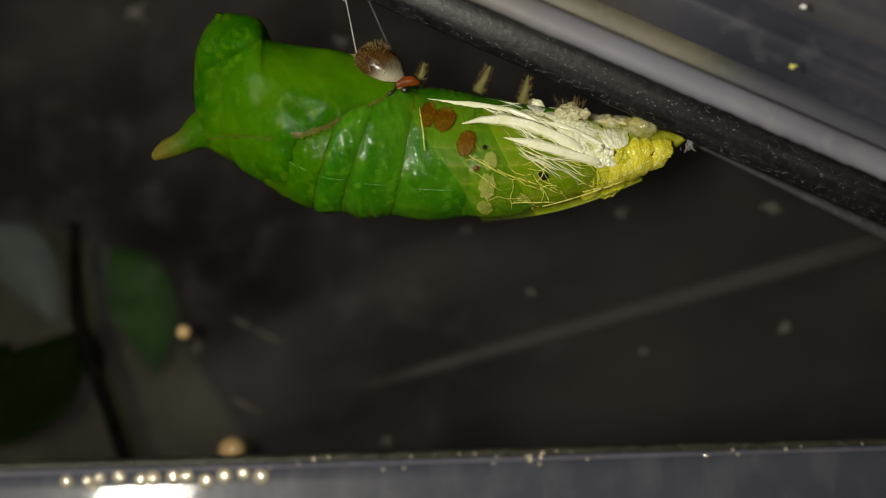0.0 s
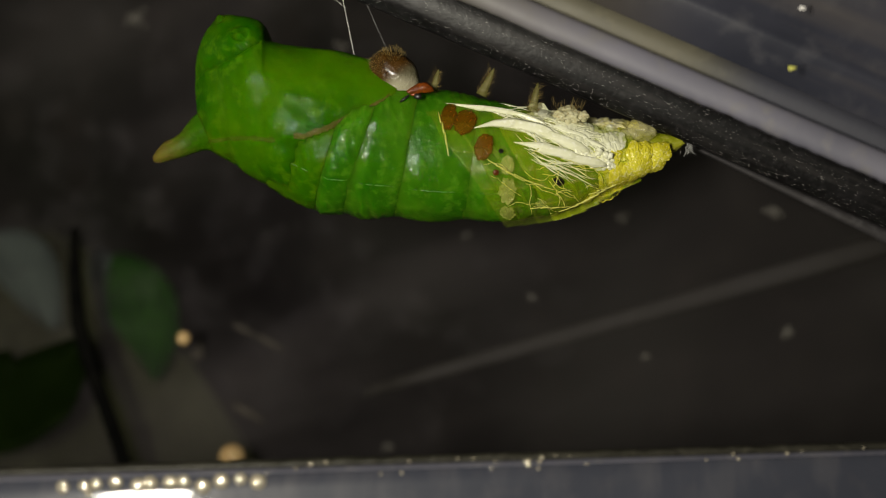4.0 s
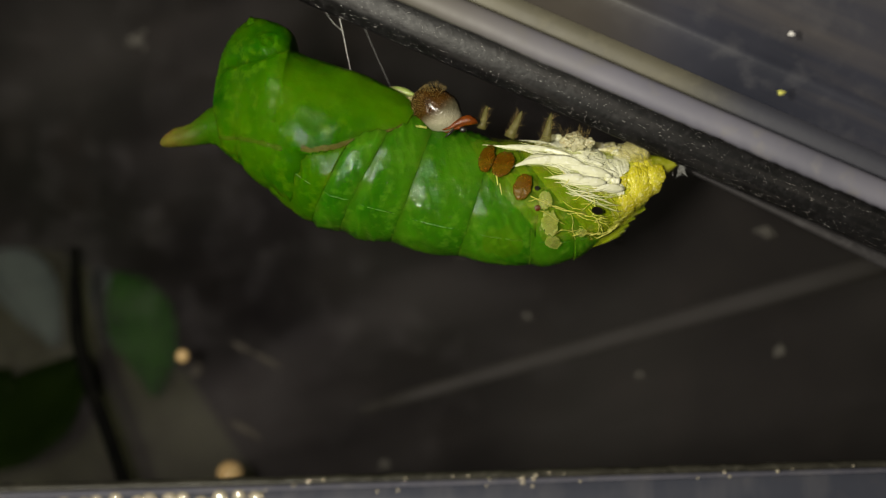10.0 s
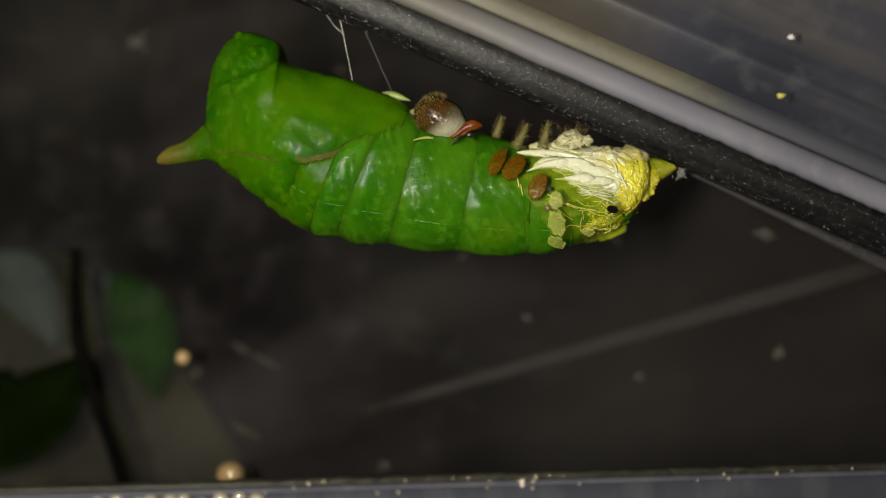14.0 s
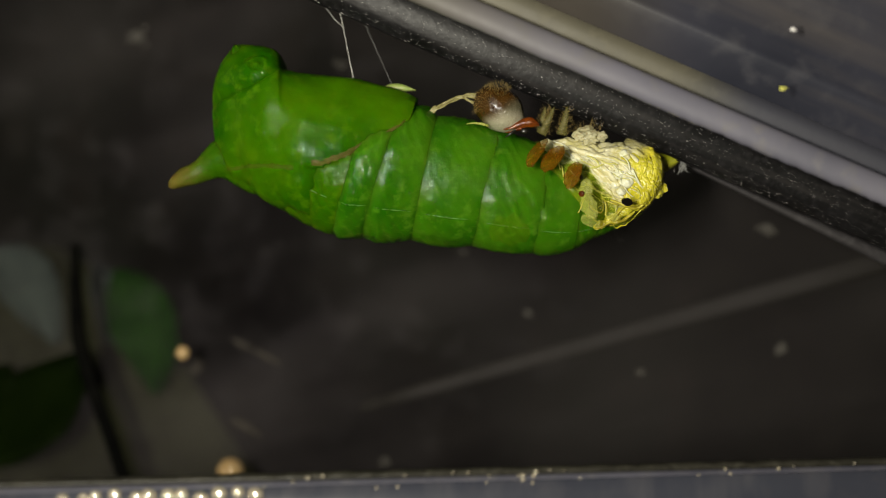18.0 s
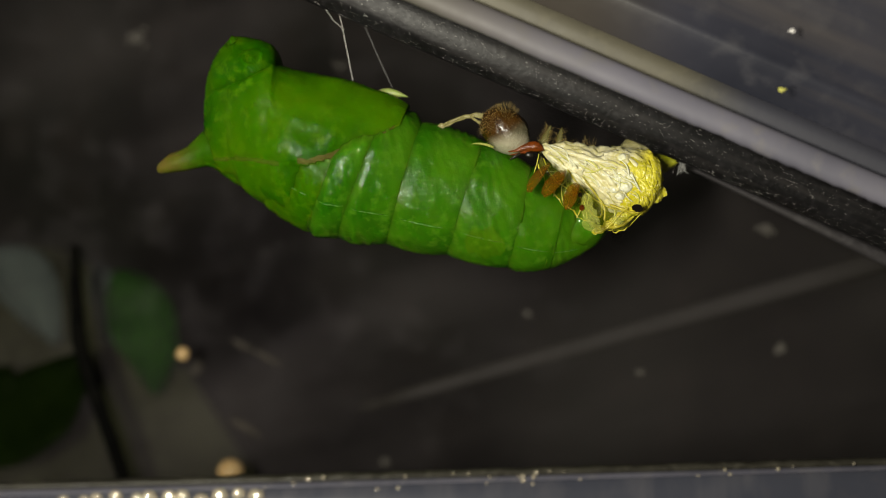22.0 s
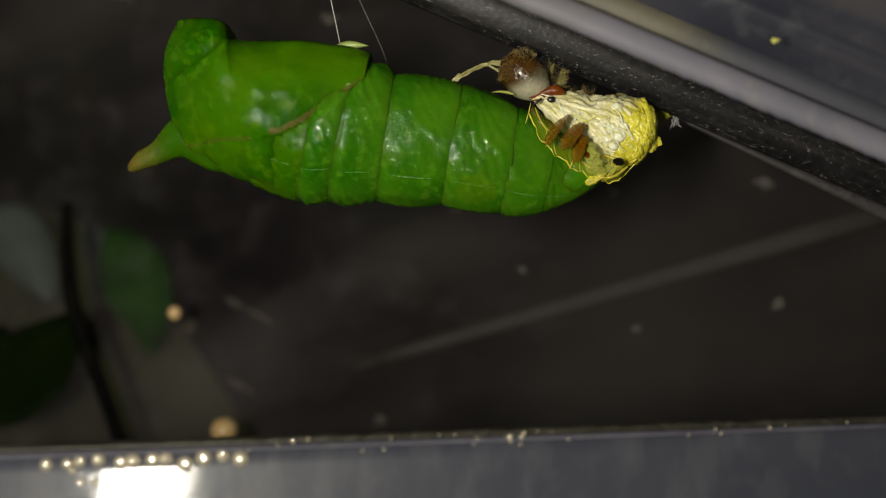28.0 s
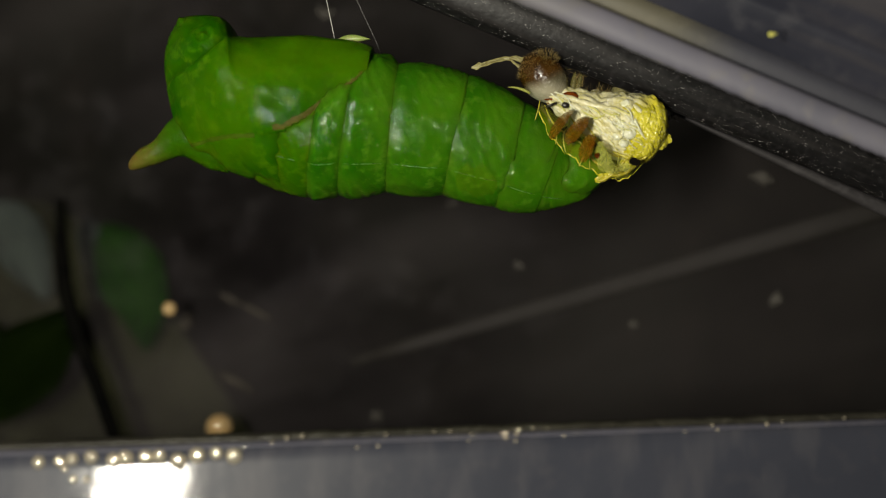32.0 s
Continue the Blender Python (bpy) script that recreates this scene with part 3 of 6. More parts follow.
thread("silk_thread", [spot(628, -60, 0.0858), spot(652, 0, 0.0858), spot(676, 55, 0.086), spot(706, 122, 0.0866), spot(716, 150, 0.087)], 0.4 * U, "very thin grey silk thread beside the girdle", SILK_GREY)
thread("silk_thread", [spot(575, -40, 0.0856), spot(597, -8, 0.0855), spot(616, 8, 0.0851)], 0.4 * U, "short stray silk strand on the girdle")
rng = random.Random(8)
bm = bmesh.new()
for i in range(26):
    p = spot(1220 + rng.uniform(-6, 6), 250 + rng.uniform(-6, 10), 0.0858)
    q = p + Vector((rng.uniform(-8, 11), rng.uniform(-5, 5), rng.uniform(-14, 7))) * U
    tube(bm, [p, p.lerp(q, 0.5) + Vector((0, 0, rng.uniform(-3, 3) * U)), q], [1.2 * U, 1.0 * U, 0.4 * U], 5)
solid("silk_pad", bm, SILK_GREY, "small tuft of white silk that holds the tail", "silk pad")

# ---- the pupa ----
CENTRE = Vector((*body_at(700, 280), 0))
CENTRE = Vector((CENTRE.x, AXIS_Y, CENTRE.y))
pupa = thing("chrysalis", CENTRE, "fresh bright green chrysalis with a brown-tipped horn, hung by silk", "chrysalis")


def ring_at(top, bottom, depth, n=44, swell=1.0, power=2.25, phi=None):
    """An oval ring between two sketch points of the outline; depth is its half breadth over its half height."""
    tx, tz = body_at(*top)
    bx, bz = body_at(*bottom)
    mid = Vector(((tx + bx) / 2, AXIS_Y, (tz + bz) / 2))
    half = Vector(((tx - bx) / 2, 0, (tz - bz) / 2)) * swell
    deep = half.length * depth
    out = []
    lo, hi = phi if phi else (0, math.tau)
    count = n if not phi else n + 1
    for k in range(count):
        a = lo + (hi - lo) * k / n
        ca, sa = math.cos(a), math.sin(a)
        e = 2 / power
        out.append(mid + half * (abs(ca) ** e * (1 if ca >= 0 else -1)) + Vector((0, -deep * (abs(sa) ** e * (1 if sa >= 0 else -1)), 0)))
    return out


def smooth_stations(stations, steps=4):
    """Glides between stations of (top, bottom, depth)."""
    arr = np.array([[*t, *b, d] for t, b, d in stations], float)
    out = []
    for i in range(len(arr) - 1):
        p0, p1, p2, p3 = arr[max(i - 1, 0)], arr[i], arr[i + 1], arr[min(i + 2, len(arr) - 1)]
        for k in range(steps):
            t = k / steps
            q = 0.5 * (2 * p1 + (p2 - p0) * t + (2 * p0 - 5 * p1 + 4 * p2 - p3) * t * t + (3 * p1 - p0 - 3 * p2 + p3) * t ** 3)
            out.append(((q[0], q[1]), (q[2], q[3]), q[4]))
    q = arr[-1]
    out.append(((q[0], q[1]), (q[2], q[3]), q[4]))
    return out


THORAX = [((389, 198), (388, 222), 0.3), ((392, 150), (391, 250), 0.34), ((400, 119), (402, 272), 0.4), ((413, 84), (418, 291), 0.47), ((432, 62), (440, 299), 0.55), ((453, 52), (460, 327), 0.63),
          ((482, 57), (484, 345), 0.72), ((508, 65), (501, 355), 0.78), ((526, 81), (514, 367), 0.82), ((534, 103), (527, 383), 0.86), ((565, 116), (545, 399), 0.88), ((605, 131), (560, 400), 0.86), ((645, 142), (576, 402), 0.82), ((690, 154), (600, 398), 0.72)]


def wrinkle(p, amount, scale, seed):
    return amount * noise.noise(p * scale + Vector((seed, 0, seed)))


LOBE_FOLD = ((388, 400, 440, 490, 520, 545), (150, 147, 141, 129, 112, 92))   # the fold under the head lobe
SEAM_LINE = ((460, 505, 532, 580, 622, 667, 717, 750, 790), (262, 276, 289, 296, 288, 270, 247, 228, 208))   # the lower edge of the wing case


def sketch_of(p):
    return (p.x - 0.00033) / U + 784, 441 - (p.z - BASE_Z - 0.0016) / U


def head_relief(p):
    """Lobe, fold and eye ring on the head, in metres outward."""
    u, v = sketch_of(p)
    if u > 548:
        return 0.0
    d = v - np.interp(u, *LOBE_FOLD)
    ease = min(1, (548 - u) / 30)
    out = 0.00022 * math.exp(-((d + 22) / 20) ** 2) - 0.00034 * math.exp(-(d / 6.5) ** 2)
    r = math.hypot(u - 490, (v - 106) * 1.25)
    out += 0.00013 * math.exp(-((r - 17) / 4.5) ** 2) - 0.0001 * math.exp(-((r - 10) / 4) ** 2) + 0.00012 * math.exp(-(r / 6) ** 2)
    return out * ease


FRONT = THORAX[:11] + [((605, 131), (560, 400), 0.88), ((645, 142), (576, 402), 0.88), ((690, 156), (610, 406), 0.87), ((735, 176), (650, 414), 0.86), ((757, 190), (672, 418), 0.86)]
AROUND = 170
grid = []
for ring in [ring_at(t, b, d, AROUND) for t, b, d in smooth_stations(FRONT, 7)]:
    m = sum(ring, Vector()) / len(ring)
    row = []
    for p in ring:
        u, v = sketch_of(p)
        over = np.interp(u, *SEAM_LINE) - v
        # drawn in where the first abdomen rings lie over it
        past = ((u - 488) * 206 - (346 - v) * 137) / 247 if over < 0 else 0
        p = m + (p - m) * (1 - 0.11 * min(1, max(0, (past - 12) / 50)))
        grow = min(1, max(0, (u - 510) / 130))
        edge = min(1, max(0, over / 34))
        if over > 0:
            p = m + (p - m) * (1 + 0.042 * grow * grow * (3 - 2 * grow) * (0.4 + 0.6 * edge * (2 - edge)))
        row.append((p + (p - m).normalized() * (wrinkle(p, 0.00026, 260, 1) + wrinkle(p, 0.00014, 600, 7) + wrinkle(p, 0.00005, 1500, 2) + head_relief(p)), over > 0 and u > 522, m))
    grid.append(row)
rings_thorax = [[p for p, w, m in row] for row in grid]
bm = bmesh.new()
skin_rings(bm, rings_thorax + [[m + (p - m) * 0.88 for p, w, m in grid[-1]]])
thorax_pivot = Vector((*[body_at(500, 235)[0]], AXIS_Y, body_at(500, 235)[1]))
thorax = part("thorax", bm, GREEN, pupa, "smooth bright green head, thorax and wing cases", thorax_pivot)

# head points and horn
bm = bmesh.new()
for s in (-1, 1):
    x, z = body_at(452, 62)
    tube(bm, [Vector((x + 0.0002, AXIS_Y + s * 0.0014, z - 0.0006)), Vector((x, AXIS_Y + s * 0.0014, z + 0.0001)), Vector((x - 0.0001, AXIS_Y + s * 0.0013, z + 0.00036))], [0.0007, 0.0004, 0.0001], 10)
part("head_point", bm, HORN, thorax, "two short blunt olive head points")
bm = bmesh.new()
pts = [(470, 246, 78), (440, 246, 66), (418, 246, 50), (403, 246.5, 40), (390, 249, 32.5), (378, 254, 26.5), (362, 261, 21), (345, 266, 18.8), (328, 269, 17), (313, 275.5, 12.5), (304, 280, 8), (300, 282, 3)]
tube(bm, [Vector((body_at(u, v)[0], AXIS_Y, body_at(u, v)[1])) for u, v, r in pts], [r * U for u, v, r in pts], 40)
for v in bm.verts:
    u = sketch_of(v.co)[0]
    v.co.y = AXIS_Y + (v.co.y - AXIS_Y) * np.interp(u, (300, 380, 430, 470), (1.0, 0.85, 0.55, 0.4))
    v.co += (v.co - Vector((v.co.x, AXIS_Y, v.co.z + 1e-6))).normalized() * wrinkle(v.co, 0.00008, 900, 3)
horn = part("horn", bm, HORN, pupa, "blunt olive-brown horn on the back", thorax_pivot)

# the brownish line along the lower edge of the wing cases
for s in (1, -1):
    bm = bmesh.new()
    rows = []
    for row in grid:
        side = row[1:AROUND // 2] if s == 1 else row[:AROUND // 2:-1]
        hits = [k for k in range(3, len(side) - 1) if side[k][1] and not side[k + 1][1]]
        if hits and 566 < sketch_of(side[hits[0]][0])[0] < 735:
            p, q, m = side[hits[0]][0], side[hits[0] - 2][0], side[hits[0]][2]
            w = 0.8 + 0.15 * math.sin(len(rows) * 0.9)
            o = (p - m).normalized()
            rows.append([p + o * 0.00004, p.lerp(q, w * 0.5) + o * 0.00008, p.lerp(q, w) + o * 0.00004])
    for k in range(len(rows)):
        # the line wanders less than the row of points that it follows
        near = rows[max(0, k - 3):k + 4]
        rows[k] = [r + Vector((0, 0, sum(n[j].z for n in near) / len(near) - r.z)) * (0.5 if 3 <= k < len(rows) - 3 else 0) for j, r in enumerate(rows[k])]
    skin_rings(bm, rows, close=False)
    part("wing_seam", bm, LINE, thorax, "dull brownish-pink seam line")

# the pinkish line that goes on over the thorax to the horn
for s in (1, -1):
    bm = bmesh.new()
    rows = []
    for ring in rings_thorax[8:66]:
        m = sum(ring, Vector()) / len(ring)
        side = [p for p in ring if (p.y - AXIS_Y) * s < 0]
        u = (m.x - 0.00033) / U + 784
        if u > 580:
            break
        goal = BASE_Z + (441 - np.interp(u, (377, 444, 500, 540, 580), (266, 271, 281, 291, 295))) * U + 0.0016
        p = min(side, key=lambda q: abs(q.z - goal))
        p = Vector((p.x, p.y, goal))
        h = 0.00015 + 0.00004 * math.sin(len(rows) * 0.5)
        rows.append([p + Vector((0, -0.00005 * s, h)), p + Vector((0, -0.00007 * s, 0)), p + Vector((0, -0.00005 * s, -h))])
    skin_rings(bm, rows, close=False)
    part("side_line", bm, FAINT_LINE, thorax, "faint pinkish line from horn to wing")

# back-folded tip at the end of the wing case
bm = bmesh.new()
x0, z0 = body_at(700, 163)
x1, z1 = body_at(757, 172)
rows = []
for i in range(9):
    f = i / 8
    w = 0.00032 * math.sin(math.pi * min(1, 0.25 + 0.75 * f)) + 0.00002
    p = Vector((x0 + (x1 - x0) * f, AXIS_Y - 0.0007, z0 + (z1 - z0) * f + 0.0002 * math.sin(3 * f)))
    rows.append([p + Vector((0, math.sin(a) * 0.0003, math.cos(a) * w)) for a in [k * math.tau / 10 for k in range(10)]])
skin_rings(bm, rows)
part("antenna_tip", bm, FLAP, pupa, "pale green pointed sheath tip on the belly side", thorax_pivot)

# abdomen: one rigid ring per segment; each tucks under the one before
BOUND = [((625, 140), (488, 346)), ((690, 152), (575, 408)), ((738, 175), (629, 418)), ((788, 216), (715, 432)), ((897, 254), (825, 458)), ((985, 306), (933, 489)), ((1050, 352), (1005, 499)), ((1098, 412), (1064, 482))]
FLANK = [0.86, 0.88, 0.88, 0.88, 0.88, 0.86, 0.78, 0.7]
segments = []
for k in range(7):
    (t0, b0), (t1, b1) = BOUND[k], BOUND[k + 1]
    bm = bmesh.new()
    rings = []
    stations = [-0.12, -0.07] + [-0.03 + 1.02 * q / 32 for q in range(33)] + [1.03]
    if k == 6:
        stations += [1.15, 1.3, 1.42, 1.48]
    for f in stations:
        t = (t0[0] + (t1[0] - t0[0]) * f, t0[1] + (t1[1] - t0[1]) * f)
        b = (b0[0] + (b1[0] - b0[0]) * f, b0[1] + (b1[1] - b0[1]) * f)
        near, far = min(1, max(0, (f + 0.12) / 0.34)), min(1, max(0, (f - 0.82) / 0.24))
        g = 1.005 + 0.036 * math.sin(math.pi * min(max(f, 0), 1) ** 0.8) - 0.028 * (1 - near * near * (3 - 2 * near)) - 0.022 * far * far * (3 - 2 * far)
        if f > 1.03:
            g = {1.15: 0.93, 1.3: 0.8, 1.42: 0.58, 1.48: 0.28}[f]
        depth = FLANK[k] + (FLANK[k + 1] - FLANK[k]) * min(f, 1)
        if k < 2:
            g -= 0.012
        rings.append(ring_at(t, b, depth, 96, g, 2.15))
    for f, ring in zip(stations, rings):
        m = sum(ring, Vector()) / len(ring)
        calm = max(0.12, min(1, 4 * (f + 0.02), 4 * (1.02 - f))) if k < 6 else 1
        for i, p in enumerate(ring):
            u, v = sketch_of(p)
            under = min(1, max(0, (np.interp(u, *SEAM_LINE) - v) / 30)) * min(1, max(0, (775 - u) / 30)) if k < 4 else 0
            p = m + (p - m) * (1 - 0.09 * under)
            pleat = (0.00008 if k < 3 else 0.00005 if k < 5 else 0.00003) * math.sin(0.0042 / 0.00042 * 9 * (p.x + 0.3 * p.z) * 100 + 5 * noise.noise(p * 500)) * max(0, 0.4 + noise.noise(p * 320 + Vector((k, 0, 0))))
            ring[i] = p + (p - m).normalized() * (wrinkle(p, 0.00012, 500, k) + wrinkle(p, 0.00004, 1500, k + 3) + pleat) * calm
    skin_rings(bm, rings)
    cx, cz = body_at((t0[0] + b0[0] + t1[0] + b1[0]) / 4, (t0[1] + b0[1] + t1[1] + b1[1]) / 4)
    pivot = Vector((cx, AXIS_Y, cz))
    seg = part("abdomen_segment", bm, GREEN if k == 0 else GREEN_ABDOMEN, pupa, "ridged green abdomen ring", pivot)
    segments.append((seg, pivot))
    # pale crease low on the flank, and faint upright pleats
    for s in (1, -1):
        bm = bmesh.new()
        mids = rings[6:32:3]
        pts = [r[33] if s == 1 else r[63] for r in mids]
        tube(bm, pts, [0.00001 + 0.00003 * math.sin(math.pi * i / (len(pts) - 1)) for i in range(len(pts))], 6)
        part("crease", bm, SEAM, seg, "thin pale crease line")
    if k == 4:
        bm = bmesh.new()
        rows = []
        for q in range(15):
            f = 0.2 + 0.66 * q / 14
            t = (t0[0] + (t1[0] - t0[0]) * f, t0[1] + (t1[1] - t0[1]) * f)
            b = (b0[0] + (b1[0] - b0[0]) * f, b0[1] + (b1[1] - b0[1]) * f)
            h = 0.015 + 0.3 * math.sqrt(max(0, 1 - ((q - 7) / 7) ** 2)) * (1 + 0.2 * math.sin(q))
            rows.append(ring_at(t, b, 0.885, 14, 1.066, 2.15, (2.25 - h, 2.25 + h)))
        skin_rings(bm, rows, close=False)
        part("pale_patch", bm, PATCH_YELLOW, seg, "yellowish patch on the green flank")

# the body's end, which bends towards the silk pad
tail_at = Vector((body_at(1080, 405)[0], AXIS_Y, body_at(1080, 405)[1]))
bm = bmesh.new()
blob(bm, tail_at, (0.0028, 0.0018, 0.0019), 0.1, 31, 4)
tail_end = part("abdomen_tip", bm, GREEN_ABDOMEN, pupa, "blunt green end of the abdomen", tail_at)

# ---- the shed skin ----
shed = thing("shed_skin", spot(1000, 260, AXIS_Y), "old caterpillar skin with head capsule, sliding off the chrysalis", "shed skin")
movers = []   # (part, pivot, mode)


def skin_depth(u, v):
    """Half breadth of the skin at a sketch point of its first position."""
    f = (u - 700) / 430
    top = 150 + 75 * max(0, f) ** 1.2
    low = 392 - 75 * max(0, f - 0.3) ** 1.5 / 0.58
    mid, half = (top + low) / 2, (low - top) / 2 * 1.04
    q = max(-0.985, min(0.985, (v - mid) / half))
    return half * 0.93 * math.sqrt(1 - q * q) * U


def skin_spot(u, v, s=1, lift=0.0):
    p = spot(u, v, AXIS_Y)
    return Vector((p.x, AXIS_Y - s * (skin_depth(u, v) + lift), p.z))


rng = random.Random(21)
COLS, ROWS_N = 9, 7
for s in (1, -1):
    for i in range(COLS):
        for j in range(ROWS_N):
            bm = bmesh.new()
            rows = []
            for a in range(6):
                row = []
                for b in range(6):
                    fu = (i - 0.02 + 1.04 * a / 5) / COLS
                    fv = (j - 0.02 + 1.04 * b / 5) / ROWS_N
                    if i == 0:
                        fu = max(fu, 0.0) + 0.012 * math.sin(9 * fv + 2)
                    fv = max(0.0, min(1.0, fv))
                    fu = min(fu, 1.02)
                    lu, lv = 712 + (858 - 712) * fv ** 1.15, 163 + (392 - 163) * fv
                    ru, rv = 1122 + 14 * fv, 226 + 94 * fv
                    sag = 26 * math.sin(math.pi * fu) * (fv - 0.35)
                    u, v = lu + (ru - lu) * fu, lv + (rv - lv) * fu + sag * 0.9
                    row.append(skin_spot(u, v, s, 0.00016 + 0.00003 * ((i * 2 + j) % 3) + 0.00006 * noise.noise(Vector((u * 0.03, v * 0.03, i + j)))))
                rows.append(row)
            skin_rings(bm, rows, close=False)
            pivot = rows[3][3].copy()
            ob = part("skin_fold", bm, SKIN_THIN if i < 3 else SKIN, shed, "thin translucent yellow-green skin", pivot)
            movers.append((ob, pivot, "field"))

# yellow veins on the skin: long thin winding cords
def cord(u, v, ang, count, step, width, material, name, label, lift=0.0003, bend=0.3):
    pts = []
    for k in range(count):
        v = min(v, 382 - 72 * max(0, (u - 850) / 280) ** 1.6)
        pts.append(skin_spot(u, v, 1, lift))
        u, v = u + step * math.cos(ang), v + step * math.sin(ang)
        ang += rng.gauss(0, bend)
    rad = [width * U * (0.5 + 0.6 * math.sin(math.pi * (k + 0.5) / count)) for k in range(count)]
    for k in range(0, count - 1, 3):
        run = pts[k:k + 4]
        if len(run) < 2:
            continue
        bm = bmesh.new()
        tube(bm, run, rad[k:k + 4], 6)
        mid = run[len(run) // 2]
        ob = part(name, bm, material, shed, label, mid)
        movers.append((ob, mid.copy(), "sink"))


for i in range(34):
    u0 = rng.uniform(800, 1050)
    low = 380 - 75 * max(0, (u0 - 830) / 300) ** 1.5
    v0 = rng.uniform(262, low - 12)
    if u0 < 860 and v0 > 235 + (u0 - 780) * 1.3:
        continue
    ang = rng.choice((rng.gauss(0.35, 0.25), rng.gauss(0.35, 0.25), rng.gauss(1.2, 0.4), rng.gauss(-0.5, 0.3)))
    cord(u0, v0, ang, rng.randint(6, 11), 6.5, rng.uniform(0.4, 0.9), VEIN, "vein", "thin pale yellow vein")
for i, (u0, v0, ang) in enumerate(((905, 360, -0.05), (960, 372, -0.12), (1010, 366, -0.25), (1030, 340, -0.2), (880, 300, 0.5), (742, 190, 1.4), (830, 275, 0.6))):
    cord(u0, v0, ang, 13, 6.5, 1.2, VEIN, "vein", "pale yellow cord along the skin edge", 0.00035, 0.06)

# white breathing tubes: three fat bundles in short lengths, and finer threads round them
BUNDLES = [([(758, 176), (805, 183), (850, 188), (905, 197), (950, 215)], 5.5), ([(818, 221), (850, 213), (890, 213), (940, 224), (985, 243), (1030, 264)], 11.5), ([(892, 245), (930, 252), (970, 262), (1015, 276), (1064, 288)], 10), ([(940, 214), (985, 222), (1030, 240), (1075, 262)], 6)]
for line, width in BUNDLES:
    us, vs = zip(*line)
    dense = [(np.interp(g, range(len(line)), us), np.interp(g, range(len(line)), vs)) for g in np.linspace(0, len(line) - 1, 30)]
    for start in (0, 8, 16):
        piece = dense[start:start + 14]
        bm = bmesh.new()
        rings = []
        for k, (u, v) in enumerate(piece):
            g = (start + k) / 29
            w = width * min(1, 0.06 + 2.6 * g ** 1.1) * (1 - 0.25 * g) * min(1, (0.35 + k * 0.4) if start else 1, 0.3 + 0.3 * (len(piece) - 1 - k))
            c0 = skin_spot(u, v, 1, 0.00022)
            ring = []
            for q in range(28):
                a = q * math.tau / 28
                k2 = 1 + 0.06 * math.sin(5 * a + 5 * g + line[0][0]) + 0.04 * math.sin(11 * a + 9 * g)
                ring.append(c0 + Vector((0.25 * math.cos(a) * w * U * k2, -math.sin(a) * w * 0.6 * U * k2, math.cos(a) * w * U * k2)))
            rings.append(ring)
        skin_rings(bm, rings)
        pivot = skin_spot(*piece[len(piece) // 2])
        ob = part("trachea", bm, TRACHEA, shed, "white silky breathing tube bundle", pivot)
        movers.append((ob, pivot, "sink"))
for i in range(120):
    start_u, start_v = rng.choice(((836, 172), (860, 176), (930, 190), (880, 205), (900, 250), (960, 200)))
    u, v = start_u + rng.uniform(0, 90), start_v + rng.uniform(-6, 18)
    v += (u - start_u) * 0.4
    ang = rng.gauss(0.42, 0.16)
    pts = []
    for k in range(8):
        pts.append(skin_spot(u, v, 1, 0.0003))
        u, v = u + 9 * math.cos(ang), v + 9 * math.sin(ang)
        ang += rng.gauss(0, 0.1)
    bm = bmesh.new()
    w = rng.uniform(0.3, 1.0) * U
    tube(bm, pts, [w * 0.3, w * 0.7, w, w * 1.2, w * 1.2, w, w * 0.8, w * 0.4], 5)
    ob = part("trachea_thread", bm, TRACHEA, shed, "fine white thread", pts[4])
    movers.append((ob, pts[4].copy(), "sink"))


# crumpled skin heaped at the tail
def lump(u, v, size, material, seed, lift, name, label):
    bm = bmesh.new()
    p = skin_spot(u, v, 1, lift)
    turn = Euler((rng.uniform(-1, 1), rng.uniform(-0.8, 0.8), rng.uniform(-1, 1))).to_matrix()
    blob(bm, p, (size * U * rng.uniform(0.8, 1.4), size * U * rng.uniform(0.6, 1.0), size * U * rng.uniform(0.45, 0.9)), 0.3, seed, 3, turn)
    ob = part(name, bm, material, shed, label, p)
    movers.append((ob, p.copy(), "field"))


def crumple(u, v, w, h, material, seed, lift, amp, name, label, folds=3.0, mode="field"):
    """A ragged little sheet of skin, pleated and creased."""
    bm = bmesh.new()
    rows = []
    n = 19
    ang = rng.uniform(-0.6, 0.6)
    for a_ in range(n):
        row = []
        for b_ in range(n):
            x, y = -1 + 2 * a_ / (n - 1), -1 + 2 * b_ / (n - 1)
            edge = 1 + 0.25 * noise.noise(Vector((x * 1.6, y * 1.6, seed)))
            kx, ky = x * math.sqrt(1 - y * y / 2) * edge, y * math.sqrt(1 - x * x / 2) * edge
            du, dv = kx * w * math.cos(ang) - ky * h * math.sin(ang), kx * w * math.sin(ang) + ky * h * math.cos(ang)
            q = Vector((kx * folds, ky * folds * 0.55, seed))
            ridge = (1 - 2 * abs(noise.noise(q))) + 0.35 * (1 - 2 * abs(noise.noise(q * 2.1))) + 0.1 * noise.noise(q * 5)
            row.append(skin_spot(u + du, v + dv, 1, lift + amp * ridge - 0.0001 * (x * x + y * y)))
        rows.append(row)
    skin_rings(bm, rows, close=False)
    mid = skin_spot(u, v, 1, lift)
    ob = part(name, bm, material, shed, label, mid)
    movers.append((ob, mid.copy(), mode))


